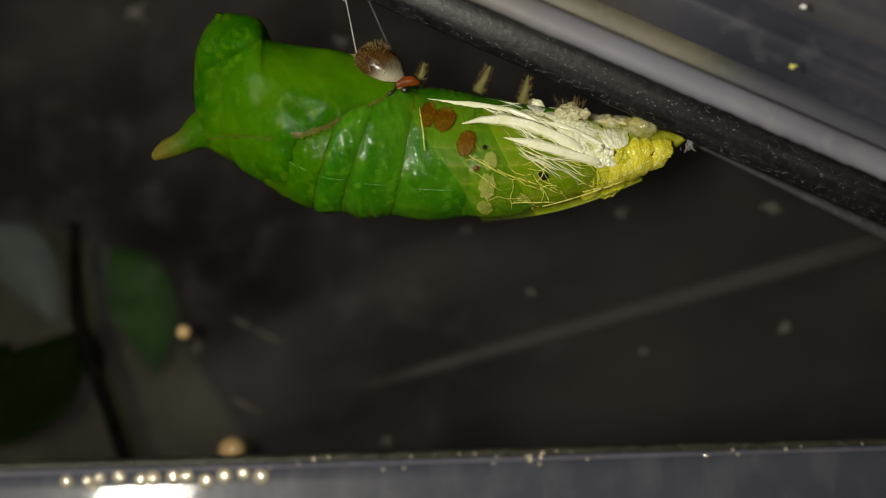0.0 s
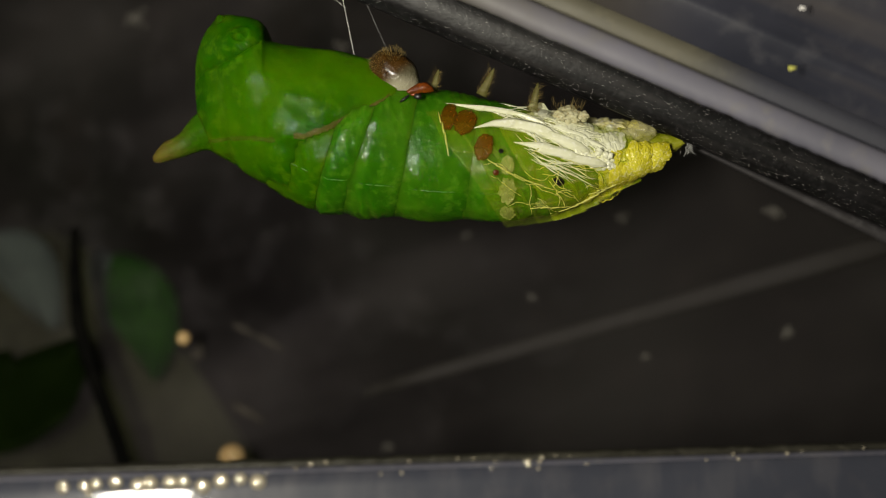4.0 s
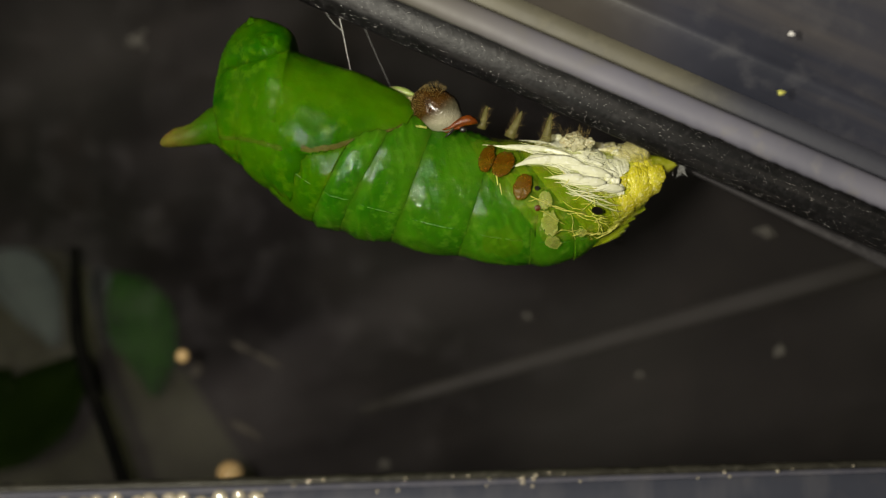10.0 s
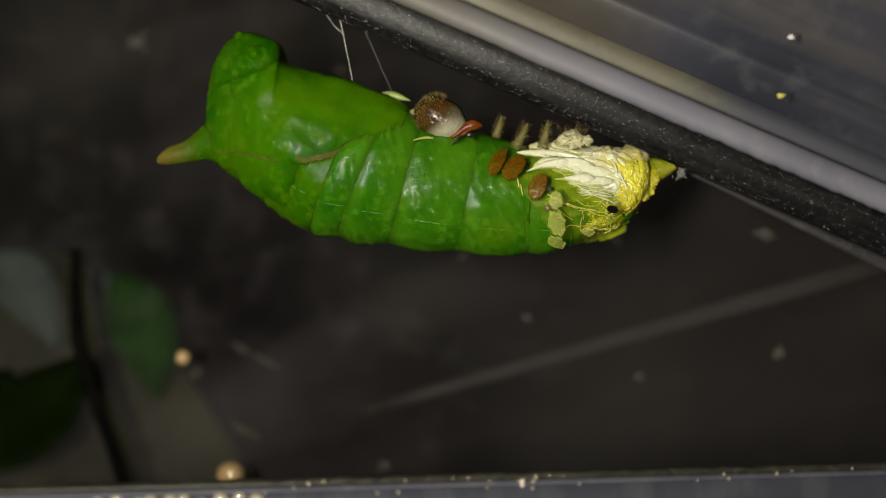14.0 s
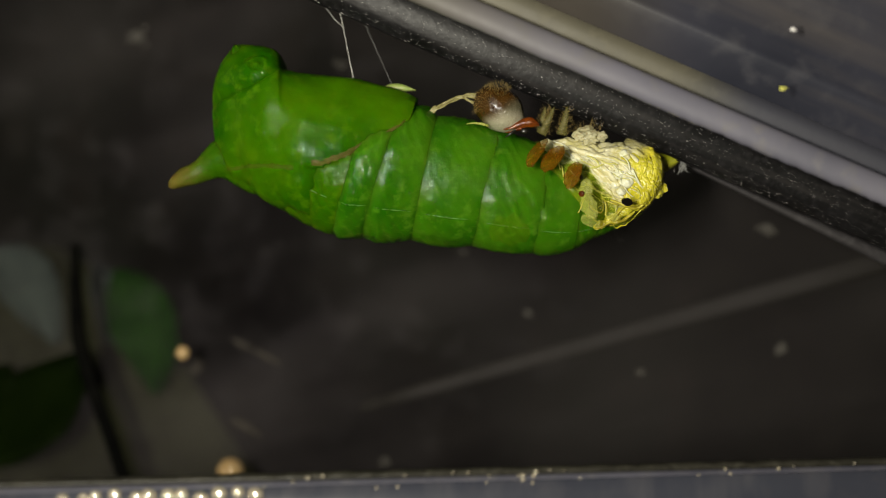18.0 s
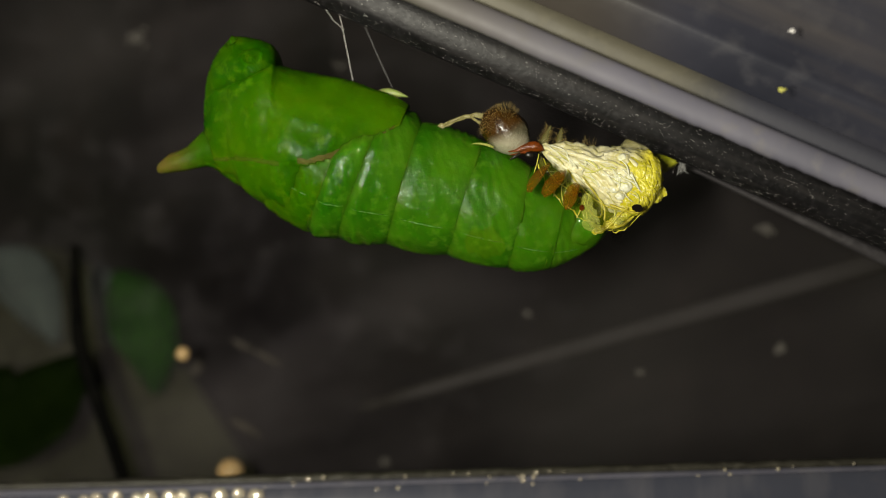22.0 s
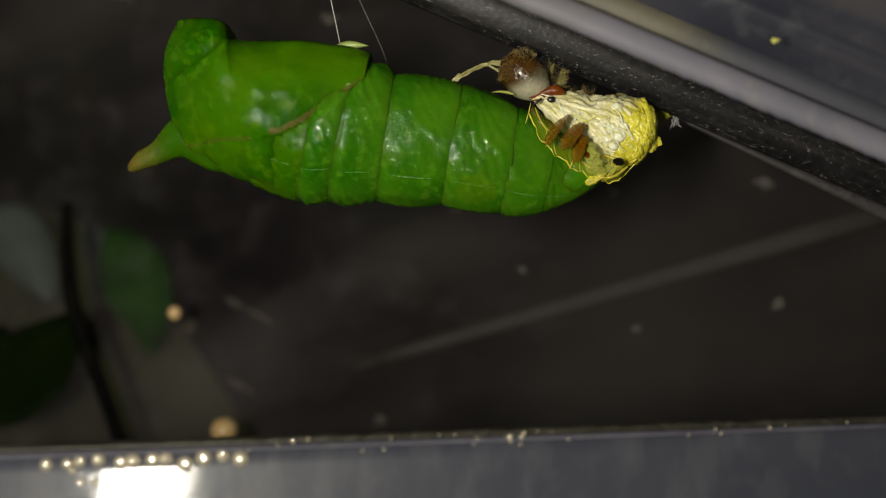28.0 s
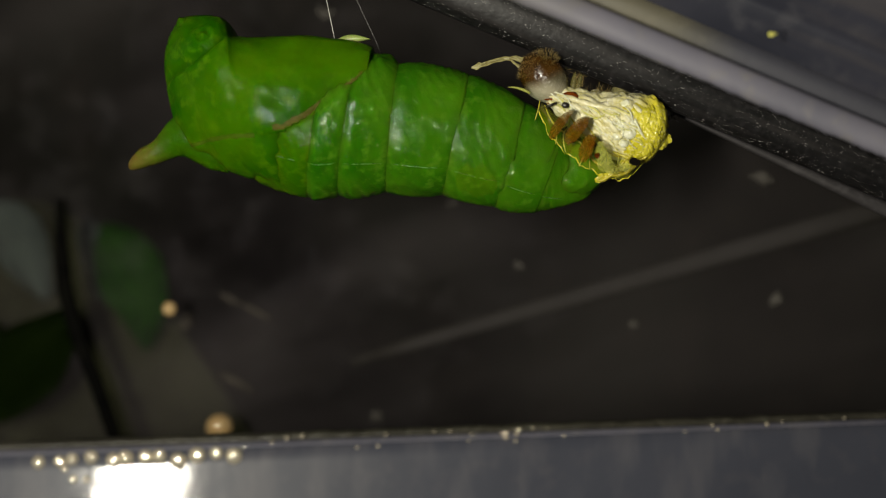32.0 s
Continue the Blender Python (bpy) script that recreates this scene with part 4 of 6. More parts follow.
for i in range(46):
    f = rng.random()
    u = 1072 + 108 * f
    v = 292 - 26 * f + rng.uniform(-34, 36) * (1.05 - 0.75 * f)
    crumple(u, v, rng.uniform(12, 19), rng.uniform(14, 24) * (1.1 - 0.6 * f), CRUMPLE, i * 1.7, rng.uniform(-0.0002, 0.0002) + 0.0005 * f, 0.00006, "crumpled_skin", "finely crumpled yellow old skin", rng.uniform(4, 7))
for i in range(30):
    u = rng.uniform(1000, 1095)
    v = 226 + (u - 1020) * 0.4 + rng.uniform(-16, 44)
    crumple(u, v, rng.uniform(14, 24), rng.uniform(12, 20), TRACHEA, 60 + i * 1.3, rng.uniform(0.0, 0.0003), 0.00011, "crumpled_membrane", "crumpled white membrane", rng.uniform(1.6, 3.2))
for i in range(4):
    u = rng.uniform(1060, 1098)
    v = 240 + (u - 1040) * 0.5 + rng.uniform(-12, 30)
    lump(u, v, rng.uniform(6, 9), TRACHEA, 90 + i * 1.3, rng.uniform(0.0002, 0.0006), "white_bead", "smooth white swollen bead of membrane")
for i in range(18):
    u = rng.uniform(930, 1040)
    v = 194 + (u - 950) * 0.3 + rng.uniform(-6, 16)
    crumple(u, v, rng.uniform(14, 22), rng.uniform(8, 13), TRACHEA if i % 3 else PALE_FLESH, 120 + i * 1.1, rng.uniform(-0.0003, 0.0002), 0.00011, "crumpled_membrane", "crumpled white membrane", rng.uniform(2, 4))

# the folded mass that the skin gathers into, in one crumpled piece
bm = bmesh.new()
white_at = spot(1075, 262, AXIS_Y)
LINE_PTS = [(-136, -60, 4), (-124, -55, 14), (-100, -44, 24), (-65, -28, 37), (-25, -8, 50), (12, 5, 55), (40, 3, 52), (60, -4, 45), (72, -8, 32), (79, -10, 8)]
arr = np.array(LINE_PTS, float)
grid = np.linspace(0, len(arr) - 1, 100)
rows = []
for g in grid:
    k = min(int(g), len(arr) - 2)
    f = g - k
    du, dv, r = arr[k] * (1 - f) + arr[k + 1] * f
    row = []
    for q in range(84):
        w = q * math.tau / 84
        n = Vector((0, -math.sin(w) * 0.75, math.cos(w)))
        p = white_at + Vector((du * U, 0.0008, -dv * U)) + n * r * U
        s1 = p * 620 + Vector((3.1, 0, 0))
        s2 = Vector((p.x * 1500, p.y * 1500, p.z * 2300))
        bulge = 0.0004 * noise.noise(p * 330 + Vector((1, 7, 2))) + 0.0002 * (1 - 3.2 * abs(noise.noise(s1))) + 0.0001 * (1 - 3.2 * abs(noise.noise(s2))) + 0.00007 * (1 - 3 * abs(noise.noise(s2 * 2.1)))
        row.append(p + n * bulge * min(1, r / 20))
    rows.append(row)
skin_rings(bm, rows)
ob = part("folded_membrane", bm, HEAP, shed, "cream and yellow folded mass of gathered skin", white_at)
movers.append((ob, white_at.copy(), "heap"))

# the last cuff of skin round the body's end: a clear sheet with a thick yellow rim and cords
CUFF_TOP = [(-134, -44), (-112, -22), (-86, -2), (-52, 20), (-14, 34), (22, 40), (44, 40)]
CUFF_RIM = [(-138, -30), (-124, 8), (-95, 40), (-60, 66), (-24, 86), (10, 86), (40, 56)]


def cuff_spot(f, g):
    k = min(int(f * 6), 5)
    w = f * 6 - k
    a, b = [tuple(l[k][z] * (1 - w) + l[k + 1][z] * w for z in (0, 1)) for l in (CUFF_TOP, CUFF_RIM)]
    du, dv = a[0] + (b[0] - a[0]) * g, a[1] + (b[1] - a[1]) * g
    ruffle = 0.00012 * math.sin(26 * f + 2 * g) * g + 0.0001 * noise.noise(Vector((f * 9, g * 3, 4)))
    return white_at + Vector((du * U, 0.0001 - 0.0005 * math.sin(math.pi * g) + 0.0002 * g + ruffle, -dv * U))


bm = bmesh.new()
skin_rings(bm, [[cuff_spot(i / 36, j / 10) for j in range(11)] for i in range(37)], close=False)
ob = part("skin_cuff", bm, CUFF, shed, "thin clear yellow-green cuff of skin", white_at)
movers.append((ob, white_at.copy(), "heap"))
bm = bmesh.new()
tube(bm, [cuff_spot(i / 48, 1.0 + 0.05 * math.sin(i * 0.9) + 0.03 * math.sin(i * 2.1)) for i in range(49)], [(0.8 + 0.4 * math.sin(i * 0.7) + 0.3 * math.sin(i * 1.9)) * U for i in range(49)], 8)
ob = part("cuff_rim", bm, CRUMPLE, shed, "thick wavy yellow rim of the skin cuff", white_at)
movers.append((ob, white_at.copy(), "heap"))
for i in range(3):
    f0 = 0.3 + 0.2 * i + rng.uniform(-0.02, 0.02)
    bend = rng.uniform(-0.05, 0.05)
    bm = bmesh.new()
    tube(bm, [cuff_spot(min(1, f0 + bend * math.sin(math.pi * k / 6) + 0.02 * k / 6), 0.05 + 0.95 * k / 6) + Vector((0, -0.00004, 0)) for k in range(7)], [rng.uniform(0.5, 1.1) * U for k in range(7)], 6)
    ob = part("vein", bm, VEIN, shed, "pale yellow cord in the skin cuff", white_at)
    movers.append((ob, white_at.copy(), "heap"))

# twisted folds, loops and lobes lying on the gathered skin, by offsets from its middle
def heap_spot(du, dv, lift=0.0):
    k = np.interp(du, arr[:, 0], np.arange(len(arr)))
    mid, r = np.interp(k, np.arange(len(arr)), arr[:, 1]), np.interp(k, np.arange(len(arr)), arr[:, 2])
    q = max(-0.93, min(0.93, (dv - mid) / max(r, 4)))
    return white_at + Vector((du * U, 0.0008 - 0.75 * r * U * math.sqrt(1 - q * q) - lift, -dv * U))


def rope(points, radius, material, name, label, lift=0.0001, twist=0.0):
    """A winding strand through offsets from the middle of the gathered skin; twist gives it a fold that turns round it."""
    n = (len(points) - 1) * 5
    us, vs = zip(*points)
    rings = []
    for k in range(n + 1):
        g = k / n * (len(points) - 1)
        # rounds off the corners of the line
        du = sum(np.interp(g + o, range(len(us)), us) for o in (-0.4, 0, 0.4)) / 3
        dv = sum(np.interp(g + o, range(len(vs)), vs) for o in (-0.4, 0, 0.4)) / 3
        rings.append((heap_spot(du, dv, lift), radius * U * (0.35 + 0.65 * math.sin(math.pi * (k + 0.6) / (n + 1.2)) ** 0.5) * (1 + 0.18 * math.sin(k * 1.7 + us[0]))))
    bm = bmesh.new()
    tube(bm, [p for p, r in rings], [r for p, r in rings], 14 if twist else 8)
    if twist:
        for v in bm.verts:
            p = v.co - white_at
            q = Vector((p.x, p.y, p.z)) / U
            v.co += Vector((0, -1, 0.4)) * twist * U * math.sin(0.32 * q.x - 0.5 * q.z + 1.5 * noise.noise(q * 0.06))
    ob = part(name, bm, material, shed, label, white_at)
    movers.append((ob, white_at.copy(), "heap"))


def heap_sheet(du, dv, w, h, material, seed, amp, name, label, folds, lean=0.0, lift=0.0):
    """A small pleated sheet lying on the gathered skin."""
    bm = bmesh.new()
    rows = []
    n = 17
    for a_ in range(n):
        row = []
        for b_ in range(n):
            x, y = -1 + 2 * a_ / (n - 1), -1 + 2 * b_ / (n - 1)
            edge = 1 + 0.35 * noise.noise(Vector((x * 1.8, y * 1.8, seed)))
            kx, ky = x * math.sqrt(1 - y * y / 2) * edge, y * math.sqrt(1 - x * x / 2) * edge
            ox, oy = kx * w * math.cos(lean) - ky * h * math.sin(lean), kx * w * math.sin(lean) + ky * h * math.cos(lean)
            q = Vector((kx * folds, ky * folds * 0.35, seed))
            ridge = (1 - 2 * abs(noise.noise(q))) + 0.4 * (1 - 2 * abs(noise.noise(q * 2.3)))
            row.append(heap_spot(du + ox, dv + oy, lift + amp * ridge - 0.00012 * (x * x + y * y)))
        rows.append(row)
    skin_rings(bm, rows, close=False)
    ob = part(name, bm, material, shed, label, white_at)
    movers.append((ob, white_at.copy(), "heap"))


for i in range(30):
    f = rng.random()
    du, dv = 12 + 60 * f, -2 + rng.uniform(-34, 48) * (1 - 0.5 * f)
    heap_sheet(du, dv, rng.uniform(10, 17), rng.uniform(12, 20), CRUMPLE, 400 + i * 1.9, rng.uniform(0.00005, 0.00011), "crumpled_skin", "finely crumpled yellow old skin", rng.uniform(3, 6), rng.uniform(-0.5, 0.5), rng.uniform(0, 0.0002))
for i in range(16):
    du = rng.uniform(-110, 0)
    dv = np.interp(du, (-110, -60, 0), (-44, -18, 2)) + rng.uniform(-26, 26) * (1.2 + du / 140)
    heap_sheet(du, dv, rng.uniform(12, 22), rng.uniform(7, 11), FOLD if i % 3 else PALE_FLESH, 500 + i * 1.3, rng.uniform(0.0001, 0.00018), "crumpled_membrane", "crumpled cream membrane", rng.uniform(1.5, 3), rng.uniform(0.3, 0.8))
for points, radius in (([(-138, -64), (-100, -46), (-62, -26), (-34, -2), (-14, 24)], 5), ([(-104, -56), (-72, -44), (-40, -32), (-8, -28), (16, -14)], 5.5), ([(-80, -12), (-56, 2), (-34, 14), (-14, 32), (8, 38)], 4.5),
                       ([(-60, -40), (-34, -14), (-16, 2), (-2, 22)], 6), ([(-30, -44), (-4, -46), (22, -34), (34, -12)], 5), ([(-126, -50), (-96, -26), (-66, -4), (-40, 20)], 4)):
    rope(points, radius, FOLD, "trachea", "cream twisted fold of breathing tubes", 0.00008, 0.9)
for i in range(44):
    du = rng.uniform(-130, 20)
    dv = np.interp(du, (-130, -60, 20), (-56, -20, 4)) + rng.uniform(-30, 30) * (1.15 + du / 160)
    way = rng.gauss(0.6, 0.3)
    line = [(du, dv)]
    for k in range(3):
        line.append((line[-1][0] + 11 * math.cos(way), line[-1][1] + 11 * math.sin(way)))
        way += rng.gauss(0, 0.35)
    rope(line, rng.uniform(0.6, 1.5), TRACHEA if i % 3 else VEIN, "trachea_thread", "fine pale strand on the gathered skin", 0.00035)
for du, dv, r in ((-4, -2, 10), (9, 12, 11), (-10, 16, 8), (6, -38, 9), (16, -4, 7), (0, 28, 8)):
    bm = bmesh.new()
    blob(bm, heap_spot(du, dv, 0.0001), (r * U, r * U * 0.6, r * U * 0.85), 0.15, du + 60, 4)
    for v in bm.verts:
        v.co += Vector((0, -1, 0)) * 0.00003 * math.sin((v.co.x * 0.8 + v.co.z * 0.5) * 16000 + du)
    ob = part("white_bead", bm, TRACHEA, shed, "smooth white swollen bead of membrane", white_at)
    movers.append((ob, white_at.copy(), "heap"))
LOOPS = [[(-130, -43), (-121, -17), (-108, 0), (-83, 17), (-62, 30), (-66, 51), (-74, 66)], [(-62, 30), (-57, 47), (-40, 64), (-28, 62), (-32, 34)], [(-66, -9), (-49, 13), (-32, 34), (-23, 51), (-28, 77), (-2, 60)],
         [(-62, 13), (-57, 34), (-49, 55), (-36, 64)], [(-113, -8), (-108, 8), (-112, 30)], [(-30, 77), (-48, 92), (-20, 84), (2, 55), (15, 47)], [(-90, -22), (-70, 8), (-46, 30), (-24, 44), (0, 52)], [(-136, -50), (-140, -30), (-146, -12)],
         [(-20, 40), (4, 50), (26, 58), (42, 48)], [(-24, 80), (0, 80), (14, 70), (26, 60)]]
for k, points in enumerate(LOOPS):
    rope(points, (1.4, 1.5, 1.8, 1.2, 1.0, 2.4, 1.6, 1.0, 3.0, 2.8)[k], OCHRE, "vein", "loose yellow cord of the gathered skin", 0.0005)
for i, (du, dv, w, h) in enumerate(((30, 50, 16, 8), (8, 60, 14, 9), (-12, 74, 16, 9), (-34, 84, 13, 7), (42, 40, 10, 12), (54, 22, 10, 14))):
    heap_sheet(du, dv, w, h, CRUMPLE, 600 + i, 0.00016, "crumpled_skin", "wavy yellow lower edge of the gathered skin", 2.6, -0.3, 0.0003)

# brown plates, black spiracles
for name, u, v, w, h, ang, mat_, label in (("brown_plate", 758, 200, 13, 26, 0.2, BROWN, "reddish brown hardened plate"), ("brown_plate", 787, 210, 18, 24, 0.4, BROWN, "olive brown hardened plate"), ("brown_plate", 825, 254, 15, 24, 0.3, BROWN, "olive brown hardened plate"),
                                          ("cream_mark", 868, 285, 12, 16, 0.2, CREAM, "cream blotch on the skin"), ("cream_mark", 862, 330, 14, 22, 0.1, CREAM, "cream blotch on the skin"), ("cream_mark", 925, 352, 10, 7, 0.1, CREAM, "cream blotch on the skin"), ("cream_mark", 858, 368, 14, 10, 0.4, CREAM, "cream blotch on the skin"),
                                          ("spiracle", 858, 261, 4, 4, 0, BLACK, "small black breathing hole"), ("spiracle", 843, 298, 5, 5, 0, RED, "small dark red spot"), ("spiracle", 961, 312, 10, 6.5, 0.2, BLACK, "black breathing hole with a ragged rim")):
    bm = bmesh.new()
    p = skin_spot(u, v, 1, 0.00022)
    rows = []
    for a in range(9):
        row = []
        for b in range(9):
            x, y = -1 + a / 4, -1 + b / 4
            k = math.sqrt(max(0.0, 1 - y * y / 2)), math.sqrt(max(0.0, 1 - x * x / 2))
            du, dv = x * k[0] * w, y * k[1] * h
            wob = 1 + (0.45 if name == "cream_mark" else 0.22) * noise.noise(Vector((x * 2, y * 2, u)))
            cu = u + (du * math.cos(ang) - dv * math.sin(ang)) * wob
            cv = v + (du * math.sin(ang) + dv * math.cos(ang)) * wob
            row.append(skin_spot(cu, cv, 1, 0.00026))
        rows.append(row)
    skin_rings(bm, rows, close=False)
    bmesh.ops.solidify(bm, geom=bm.faces[:], thickness=0.00008)
    ob = part(name, bm, mat_, shed, label, p)
    movers.append((ob, p, {758: "A", 787: "A", 825: "B", 961: "dot"}.get(u, "front")))

# head capsule: brown pearl-sided dome with bristles, red collar and trailing strands
cap_at = spot(668, 120, AXIS_Y - 0.0022)
cap_at.y = AXIS_Y - 0.0022
bm = bmesh.new()
blob(bm, cap_at + Vector((4 * U, 0, -2 * U)), (0.0019, 0.0016, 0.00148), 0.06, 3, 4, Euler((0, 0.6, 0)).to_matrix())
capsule = part("head_capsule", bm, CAPSULE, shed, "shiny brown empty head capsule with bristles", cap_at)
movers.append((capsule, cap_at.copy(), "cap"))
bm = bmesh.new()
for i in range(420):
    a, b = rng.uniform(0.9, 3.5), rng.uniform(-1.2, 0.9)
    n = Vector((math.cos(a) * math.cos(b), math.sin(b) if abs(b) > 0 else 0, math.sin(a) * math.cos(b))).normalized()
    n.y = -abs(n.y) if i % 4 else n.y
    p = cap_at + Vector((n.x * 0.0015, n.y * 0.00158, n.z * 0.00166))
    q = p + (n + Vector((rng.uniform(-0.4, 0.4), 0, rng.uniform(-0.3, 0.5)))) * rng.uniform(0.0001, 0.00028)
    tube(bm, [p, q], [0.000012, 0.000004], 4)
tagged(part("bristles", bm, BRISTLE, capsule, "short golden bristles"), kind="stuff")
bm = bmesh.new()
red_at = spot(722, 145, AXIS_Y - 0.003)
yc = AXIS_Y - 0.003
tube(bm, [spot(680, 158, yc), spot(692, 155, yc), spot(704, 150, yc), spot(717, 145, yc), spot(728, 143, yc), spot(738, 146, yc), spot(744, 150, yc)], [0.8 * U, 2.5 * U, 5 * U, 8.5 * U, 9.5 * U, 6 * U, 1 * U], 12)
tube(bm, [spot(684, 163, yc), spot(696, 161, yc), spot(708, 156, yc), spot(718, 150, yc)], [0.6 * U, 2 * U, 3 * U, 4 * U], 8)
for v in bm.verts:
    v.co += Vector((0, 0, 1)) * 0.00008 * noise.noise(v.co * 2200)
part("collar", bm, RED, capsule, "red-brown shiny neck collar")
bm = bmesh.new()
blob(bm, spot(716, 159, AXIS_Y - 0.0038), (0.00026, 0.0001, 0.00022), 0.3, 2, 2)
tube(bm, [spot(700, 158, AXIS_Y - 0.0038), spot(690, 166, AXIS_Y - 0.0038), spot(682, 172, AXIS_Y - 0.0037)], [0.00008, 0.0001, 0.00003], 6)
part("eye_spot", bm, BLACK, capsule, "black eye spot and jaw")
bm = bmesh.new()
for k, line in enumerate(([(-24, -22), (-50, -21), (-80, -9), (-104, 5), (-121, 14)], [(-26, -14), (-46, -18), (-72, -16), (-98, -1), (-112, 8)], [(-26, -2), (-40, -6), (-58, -14), (-76, -13)])):
    us, vs = zip(*line)
    rows = []
    for q in range(25):
        g = q / 24 * (len(line) - 1)
        u, v = 668 + np.interp(g, range(len(us)), us), 120 + np.interp(g, range(len(vs)), vs)
        half = np.interp(q / 24, (0, 0.25, 0.6, 0.85, 1), ((4, 3.2, 4.5, 6.5, 2.5), (2, 3, 2, 2.5, 0.5), (4, 4, 2, 0.5, 0.3))[k]) * (1 + 0.2 * math.sin(q * 1.3 + k))
        lean = 0.5 * math.sin(q * 0.45 + 2 * k)
        p = spot(u, v, AXIS_Y - 0.0016 - 0.00012 * k)
        ring = []
        for w in [z * math.tau / 12 for z in range(12)]:
            across, thick = math.cos(w) * half * U, math.sin(w) * half * 0.28 * U
            ring.append(p + Vector((0, across * math.sin(lean) + thick, across * math.cos(lean))))
        rows.append(ring)
    skin_rings(bm, rows)
part("strand", bm, STRAND, capsule, "pale dried strands trailing from the head capsule")
bm = bmesh.new()
yc = AXIS_Y - 0.0034
tube(bm, [spot(612, 152, yc), spot(618, 150, yc), spot(628, 149, yc), spot(640, 150, yc), spot(652, 153, yc)], [0.4 * U, 1.2 * U, 2.0 * U, 2.6 * U, 2.0 * U], 8)
part("mouth_thread", bm, CREAM, capsule, "pale yellow thread under the head capsule")


# legs of the old skin
def old_leg(u, v, lean, size, mode, label):
    at = spot(u, v, AXIS_Y - 0.0022)
    at.y = AXIS_Y - 0.0018
    bm = bmesh.new()
    tip = Vector((math.sin(lean), 0, math.cos(lean)))
    side = Vector((math.cos(lean), 0, -math.sin(lean)))
    h = size * U
    pts = [at - tip * h * 0.75, at - tip * h * 0.3, at + tip * h * 0.05, at + tip * h * 0.35, at + tip * h * 0.6, at + tip * h * 0.78, at + tip * h * 1.0]
    tube(bm, pts, [h * 0.34, h * 0.27, h * 0.22, h * 0.2, h * 0.14, h * 0.1, h * 0.02], 10)
    ob = part("leg", bm, LEG, shed, label, at)
    bm = bmesh.new()
    for i in range(60):
        f = rng.uniform(-0.7, 0.9)
        s = rng.choice((-1, 1))
        p = at + tip * h * f + side * s * h * (0.26 - 0.15 * f) * rng.uniform(0.5, 1) + Vector((0, -h * 0.15, 0))
        q = p + (side * s * rng.uniform(0.3, 1) + tip * rng.uniform(0.1, 0.8)) * h * rng.uniform(0.2, 0.42)
        tube(bm, [p, q], [0.000009, 0.000003], 4)
    tagged(part("leg_bristles", bm, BRISTLE, ob, "fine leg bristles"), kind="stuff")
    movers.append((ob, at.copy(), mode))


old_leg(745, 132, 0.25, 24, "red", "small spiny walking leg, empty")
old_leg(855, 142, 0.45, 30, "legb", "spiny walking leg, empty")
old_leg(930, 160, 0.2, 30, "legc", "spiny walking leg, empty")
at = spot(1012, 195, AXIS_Y - 0.002)
bm = bmesh.new()
for k in range(5):
    du, dv, r = ((-16, 6, 10), (-4, -3, 11), (8, 4, 10), (20, 6, 9), (2, 9, 13))[k]
    made = len(bm.verts)
    blob(bm, at + Vector((du * U, rng.uniform(-8, 8) * U, -dv * U)), (r * U * 1.15, r * U, r * U * 0.85), 0.5, 200 + k, 4)
    bm.verts.ensure_lookup_table()
    for v in bm.verts[made:]:
        q = v.co * 1900
        v.co += (v.co - at).normalized() * 0.00008 * (1 - 3 * abs(noise.noise(q)))
ob = part("proleg", bm, PALE_FLESH, shed, "pale fleshy proleg with hooked bristles", at)
movers.append((ob, at.copy(), "lump"))
bm = bmesh.new()
for i in range(60):
    p = at + Vector((rng.uniform(-30, 22), rng.uniform(-14, 6), rng.uniform(-4, 14))) * U
    tube(bm, [p, p + Vector((rng.uniform(-7, 6), -2, rng.uniform(6, 17))) * U], [0.00001, 0.000003], 4)
tagged(part("proleg_bristles", bm, BRISTLE, ob, "golden brown bristles"), kind="stuff")

# clasper bump and pointed tail sheath at the very end; they stay at the silk pad
bm = bmesh.new()
for k, (u, v, r) in enumerate(((1136, 226, 27), (1112, 232, 15))):
    made = len(bm.verts)
    blob(bm, spot(u, v, AXIS_Y - 0.001), (r * U, r * U * 0.8, r * U * 0.72), 0.22, 300 + k, 4)
    bm.verts.ensure_lookup_table()
    for w in bm.verts[made:]:
        w.co += Vector((0.3, -0.5, 0.8)) * 0.00005 * (1 - 3 * abs(noise.noise(w.co * 1500)))
part("clasper", bm, CLASPER, shed, "pale rounded clasper of the old skin")
bm = bmesh.new()
rows = []
for i in range(13):
    f = i / 12
    u, v = 1095 + (1216 - 1095) * f, 272 - 28 * f ** 1.2
    hh = (52 * (1 - f) ** 0.9 + 2.5) * U
    p = spot(u, v, AXIS_Y)
    rows.append([p + Vector((0, math.sin(a) * hh * 0.75, math.cos(a) * hh + 0.00006 * math.sin(3 * a + 4 * f))) for a in [k * math.tau / 20 for k in range(20)]])
skin_rings(bm, rows)
part("tail_sheath", bm, SHEATH, shed, "pointed translucent green tail sheath", spot(1215, 244, AXIS_Y))
bm = bmesh.new()
blob(bm, spot(1214, 243, AXIS_Y - 0.0002), (7 * U, 5 * U, 4 * U), 0.4, 77, 2)
blob(bm, spot(1205, 264, AXIS_Y - 0.0004), (2 * U, 2 * U, 5 * U), 0.4, 78, 2)
part("tail_hook", bm, BLACK, shed, "dark tail hook")

